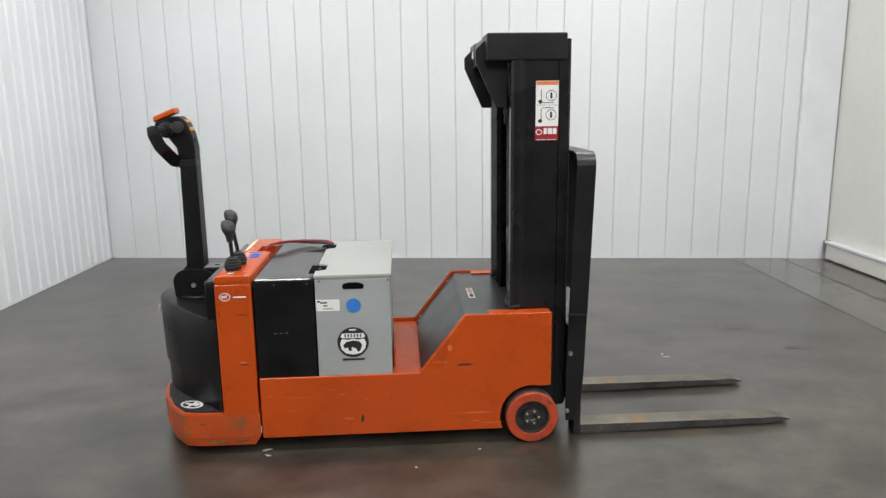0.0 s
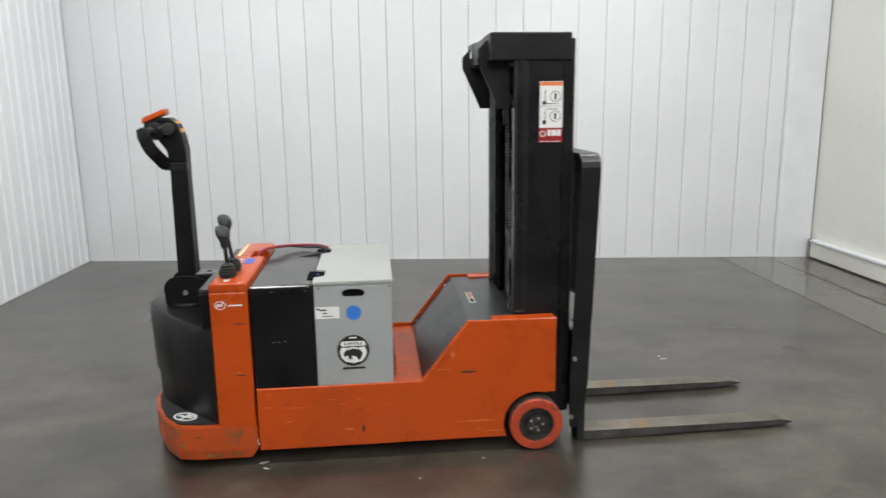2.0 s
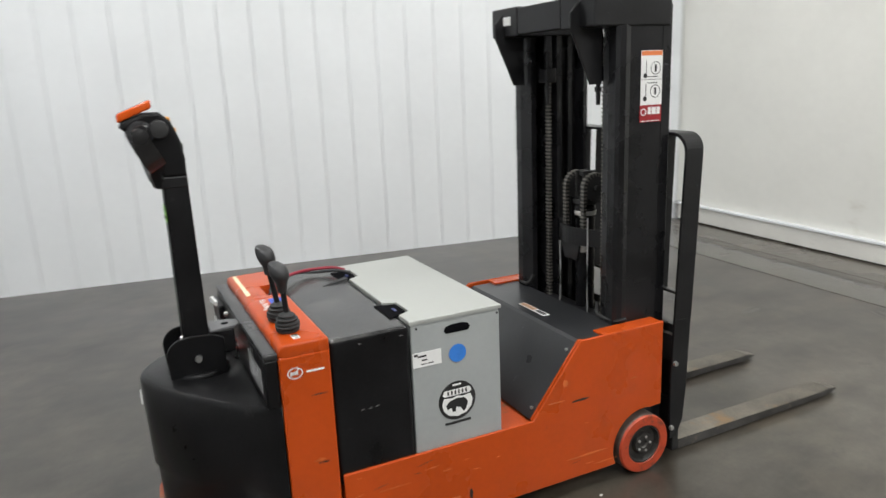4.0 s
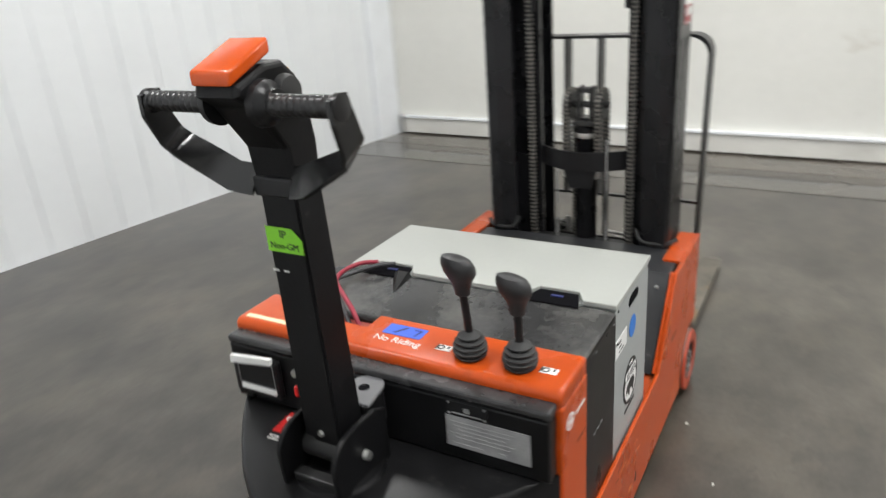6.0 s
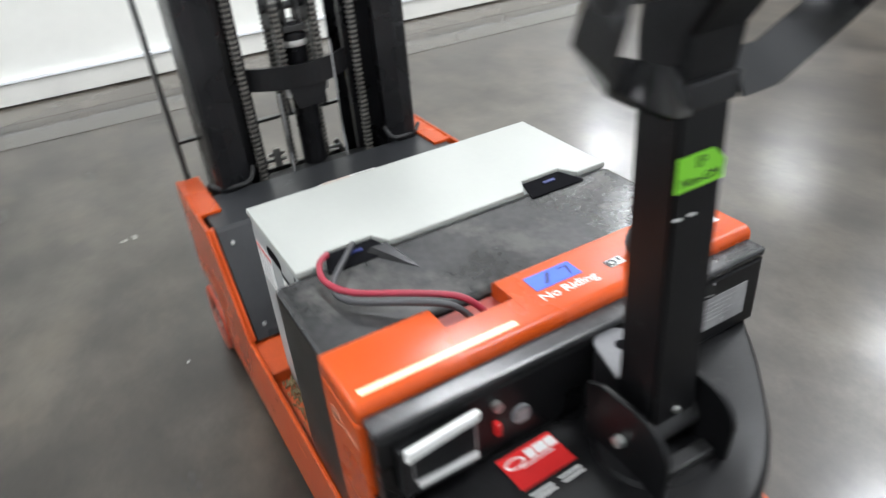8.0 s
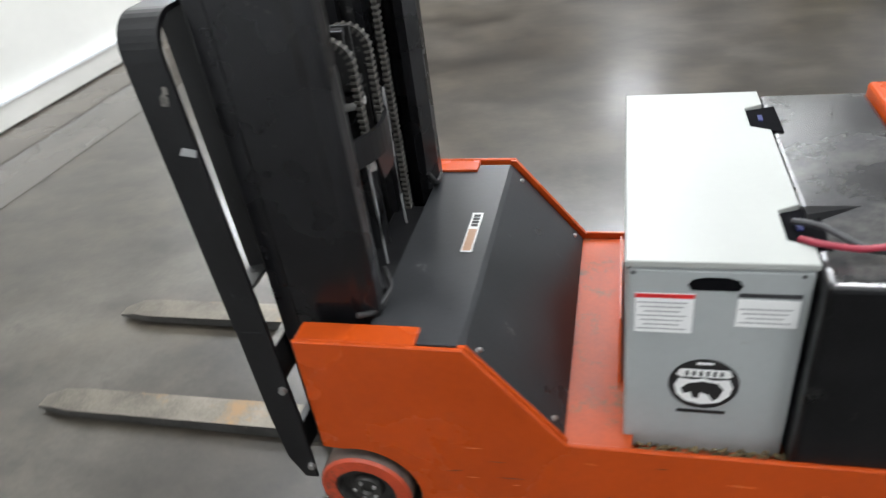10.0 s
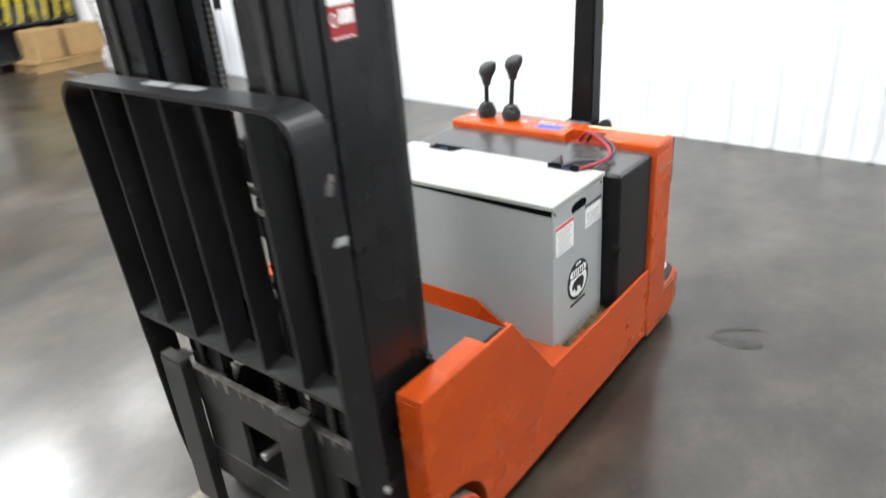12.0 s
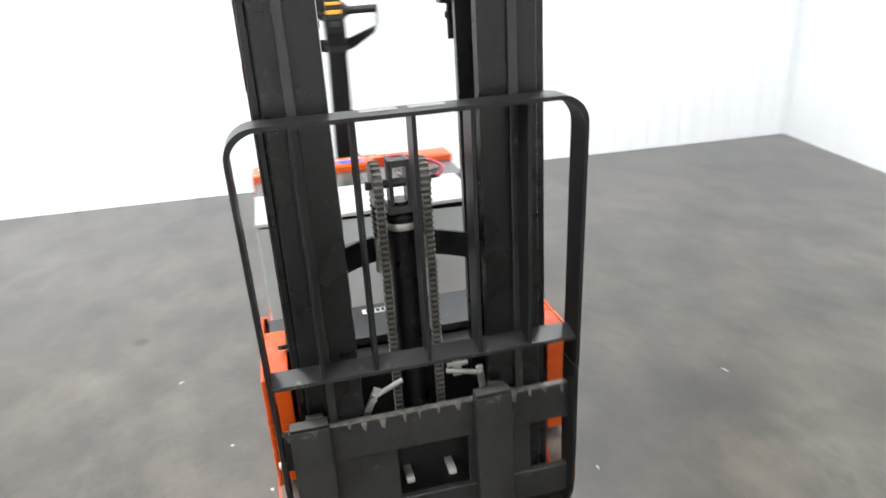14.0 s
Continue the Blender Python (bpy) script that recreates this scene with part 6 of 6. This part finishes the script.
for px, py, w, dp, h, rz in ((-2.08, -9.28, 0.36, 0.44, 0.40, 4), (-2.62, -9.30, 0.52, 0.46, 0.38, -3)):
    def carton(bm, w=w, dp=dp, h=h):
        box(bm, -w / 2, w / 2, -dp / 2, dp / 2, 0.0, h, 0.008)
        box(bm, -0.03, 0.03, -dp / 2 - 0.002, dp / 2 + 0.002, 0.03, h + 0.001)
        box(bm, -w / 2 + 0.01, -0.035, -dp / 2 + 0.01, dp / 2 - 0.01, h, h + 0.004)
        box(bm, 0.035, w / 2 - 0.01, -dp / 2 + 0.01, dp / 2 - 0.01, h, h + 0.004)
    placed("carton", Matrix.Translation((px, py, 0.145)) @ Matrix.Rotation(radians(rz), 4, "Z"), carton, M_CARD, "brown cardboard carton on a low wooden pallet", "carton", "cartons")
pal = thing("wooden_pallet", (0, 0, 0), "low worn wooden pallet under the cartons", "pallet")
for k in range(6):
    bm = B()
    box(bm, -2.90 + k * 0.19, -2.75 + k * 0.19, -9.60, -8.98, 0.122, 0.144, 0.003)
    part("deck_board", bm, M_CARD, pal)
for yy in (-9.56, -9.29, -9.02):
    bm = B()
    box(bm, -2.90, -1.80, yy - 0.03, yy + 0.03, 0.0, 0.1215, 0.003)
    part("runner", bm, M_CARD, pal)
for k in range(7):
    hx = -2.78 + k * 0.17
    placed("hanging_hose", Matrix.Translation((hx, -9.632, 0)), lambda bm, k=k: [tube(bm, [(0.03 * j, 0.02 * j, 0.62 + 0.05 * ((k + j) % 3)), (0.02 - 0.02 * j, 0.03, 1.0), (0.03, 0.005 * j, 1.52)], 0.018, 8, 5) for j in range(3)], M_YEL, "yellow-green hoses hanging from the shelving", "hose", "hanging hoses")
red = thing("red_machine", (0, 0, 0), "red enamelled machine housing on a dark base", "machine")
bm = B()
box(bm, -2.55, -1.85, -11.3, -10.7, 0.16, 1.15, 0.03)
part("housing", bm, M_RED, red)
bm = B()
box(bm, -2.50, -1.90, -11.25, -10.75, 0.0, 0.16, 0.01)
part("base", bm, M_SHELF, red)
bm = B()
box(bm, -2.45, -1.95, -10.70, -10.685, 0.62, 1.05, 0.004)
part("door_panel", bm, M_RED, red)
wm = thing("white_cabinet", (0, 0, 0), "white enamelled cabinet on a dark wheeled base", "cabinet")
bm = B()
box(bm, -1.55, -0.75, -10.7, -10.1, 0.28, 1.35, 0.02)
part("body", bm, M_ENAMEL, wm)
bm = B()
box(bm, -1.55, -0.75, -10.7, -10.1, 0.10, 0.279, 0.01)
part("base", bm, M_SHELF, wm)
for cx in (-1.45, -0.85):
    for cy in (-10.62, -10.18):
        bm = B()
        cyl(bm, (cx - 0.015, cy, 0.05), (cx + 0.015, cy, 0.05), 0.05, n=14)
        part("caster", bm, M_RUBBER, wm, smooth=True)

# scraps, scuffs and stains on the floor
def blot(name, x, y, w, h, rz, material, label, category, group, z=0.0012, seed=0):
    rnd = random.Random(seed)
    bm = B()
    n = 14
    pts = []
    for i in range(n):
        a = 2 * math.pi * i / n
        r = rnd.uniform(0.74, 1.0)
        pts.append((w / 2 * r * math.cos(a), h / 2 * r * math.sin(a)))
    card(bm, Matrix.Identity(4), 0, 0, 0.0008, pts=pts)
    ob = solo(name, bm, material, (0, 0, 0), label, category, group)
    ob.matrix_basis = Matrix.Translation((x, y, z)) @ Matrix.Rotation(radians(rz), 4, "Z")
    return ob


SCRAPS = [(0.176, -0.421, 0.05, 0.018, 20), (0.19, -0.475, 0.035, 0.012, -30), (0.854, -0.641, 0.015, 0.01, 0), (1.147, -0.50, 0.02, 0.012, 10), (2.435, 0.589, 0.055, 0.012, 5), (0.988, 1.34, 0.02, 0.012, 40), (0.328, -0.872, 0.02, 0.012, 0), (1.38, 0.586, 0.015, 0.012, 0), (2.425, 0.637, 0.03, 0.015, 60)]
for i, (x, y, w, h, r) in enumerate(SCRAPS):
    blot("paper_scrap", x, y, w, h, r, M_PAPER, "tiny white paper scrap on the concrete", "scrap", "floor scraps", seed=i)
SCUFFS = [(-0.122, 0.735, 0.24, 0.115, 115), (0.857, 0.715, 0.07, 0.03, 10), (3.33, 0.70, 0.20, 0.05, 10), (3.13, 1.14, 0.22, 0.05, 5), (4.40, 1.80, 0.30, 0.07, 0), (2.34, 1.33, 0.14, 0.04, 0), (2.69, -2.31, 0.26, 0.035, -65), (2.40, -2.60, 0.22, 0.03, -55), (2.70, -2.27, 0.16, 0.03, 20),
          (-0.128, -1.09, 0.09, 0.035, 60), (0.814, 0.705, 0.05, 0.03, 0), (3.9, 0.2, 0.25, 0.05, 70), (4.1, -0.9, 0.3, 0.04, 80)]
def scuff(x, y, w, h, rz, seed):
    """A smeared horseshoe mark: one ragged strip, thick on one arm and thinning along the other."""
    rnd = random.Random(seed)
    bm = B()
    n, last = 30, None
    for k in range(n + 1):
        u = k / n
        a = radians(300 - 250 * u)
        px, py = 0.5 * w * math.cos(a), 0.5 * h * math.sin(a)
        thick = h * (0.80 * (1 - u) ** 1.3 + 0.20) * rnd.uniform(0.5, 1.0) * min(1, 8 * u + 0.15, 8 * (1 - u) + 0.1)
        nx, ny = math.cos(a) * 0.5, math.sin(a)
        pair = [bm.verts.new((px + nx * q * thick + rnd.uniform(-0.012, 0.012) * w, py + ny * q * thick, 0)) for q in (-0.5, 0.5)]
        if last:
            bm.faces.new((last[0], last[1], pair[1], pair[0]))
        last = pair
    bmesh.ops.recalc_face_normals(bm, faces=bm.faces)
    if sum(f.normal.z for f in bm.faces) < 0:
        bmesh.ops.reverse_faces(bm, faces=bm.faces)
    ob = solo("floor_scuff", bm, M_STAIN, (0, 0, 0), "dark smeared scuff mark on the polished concrete", "scuff", "floor scuffs")
    ob.matrix_basis = Matrix.Translation((x, y, 0.0012)) @ Matrix.Rotation(radians(rz), 4, "Z")
    return ob


for i, (x, y, w, h, r) in enumerate(SCUFFS):
    scuff(x, y, w, h, r, 40 + i)
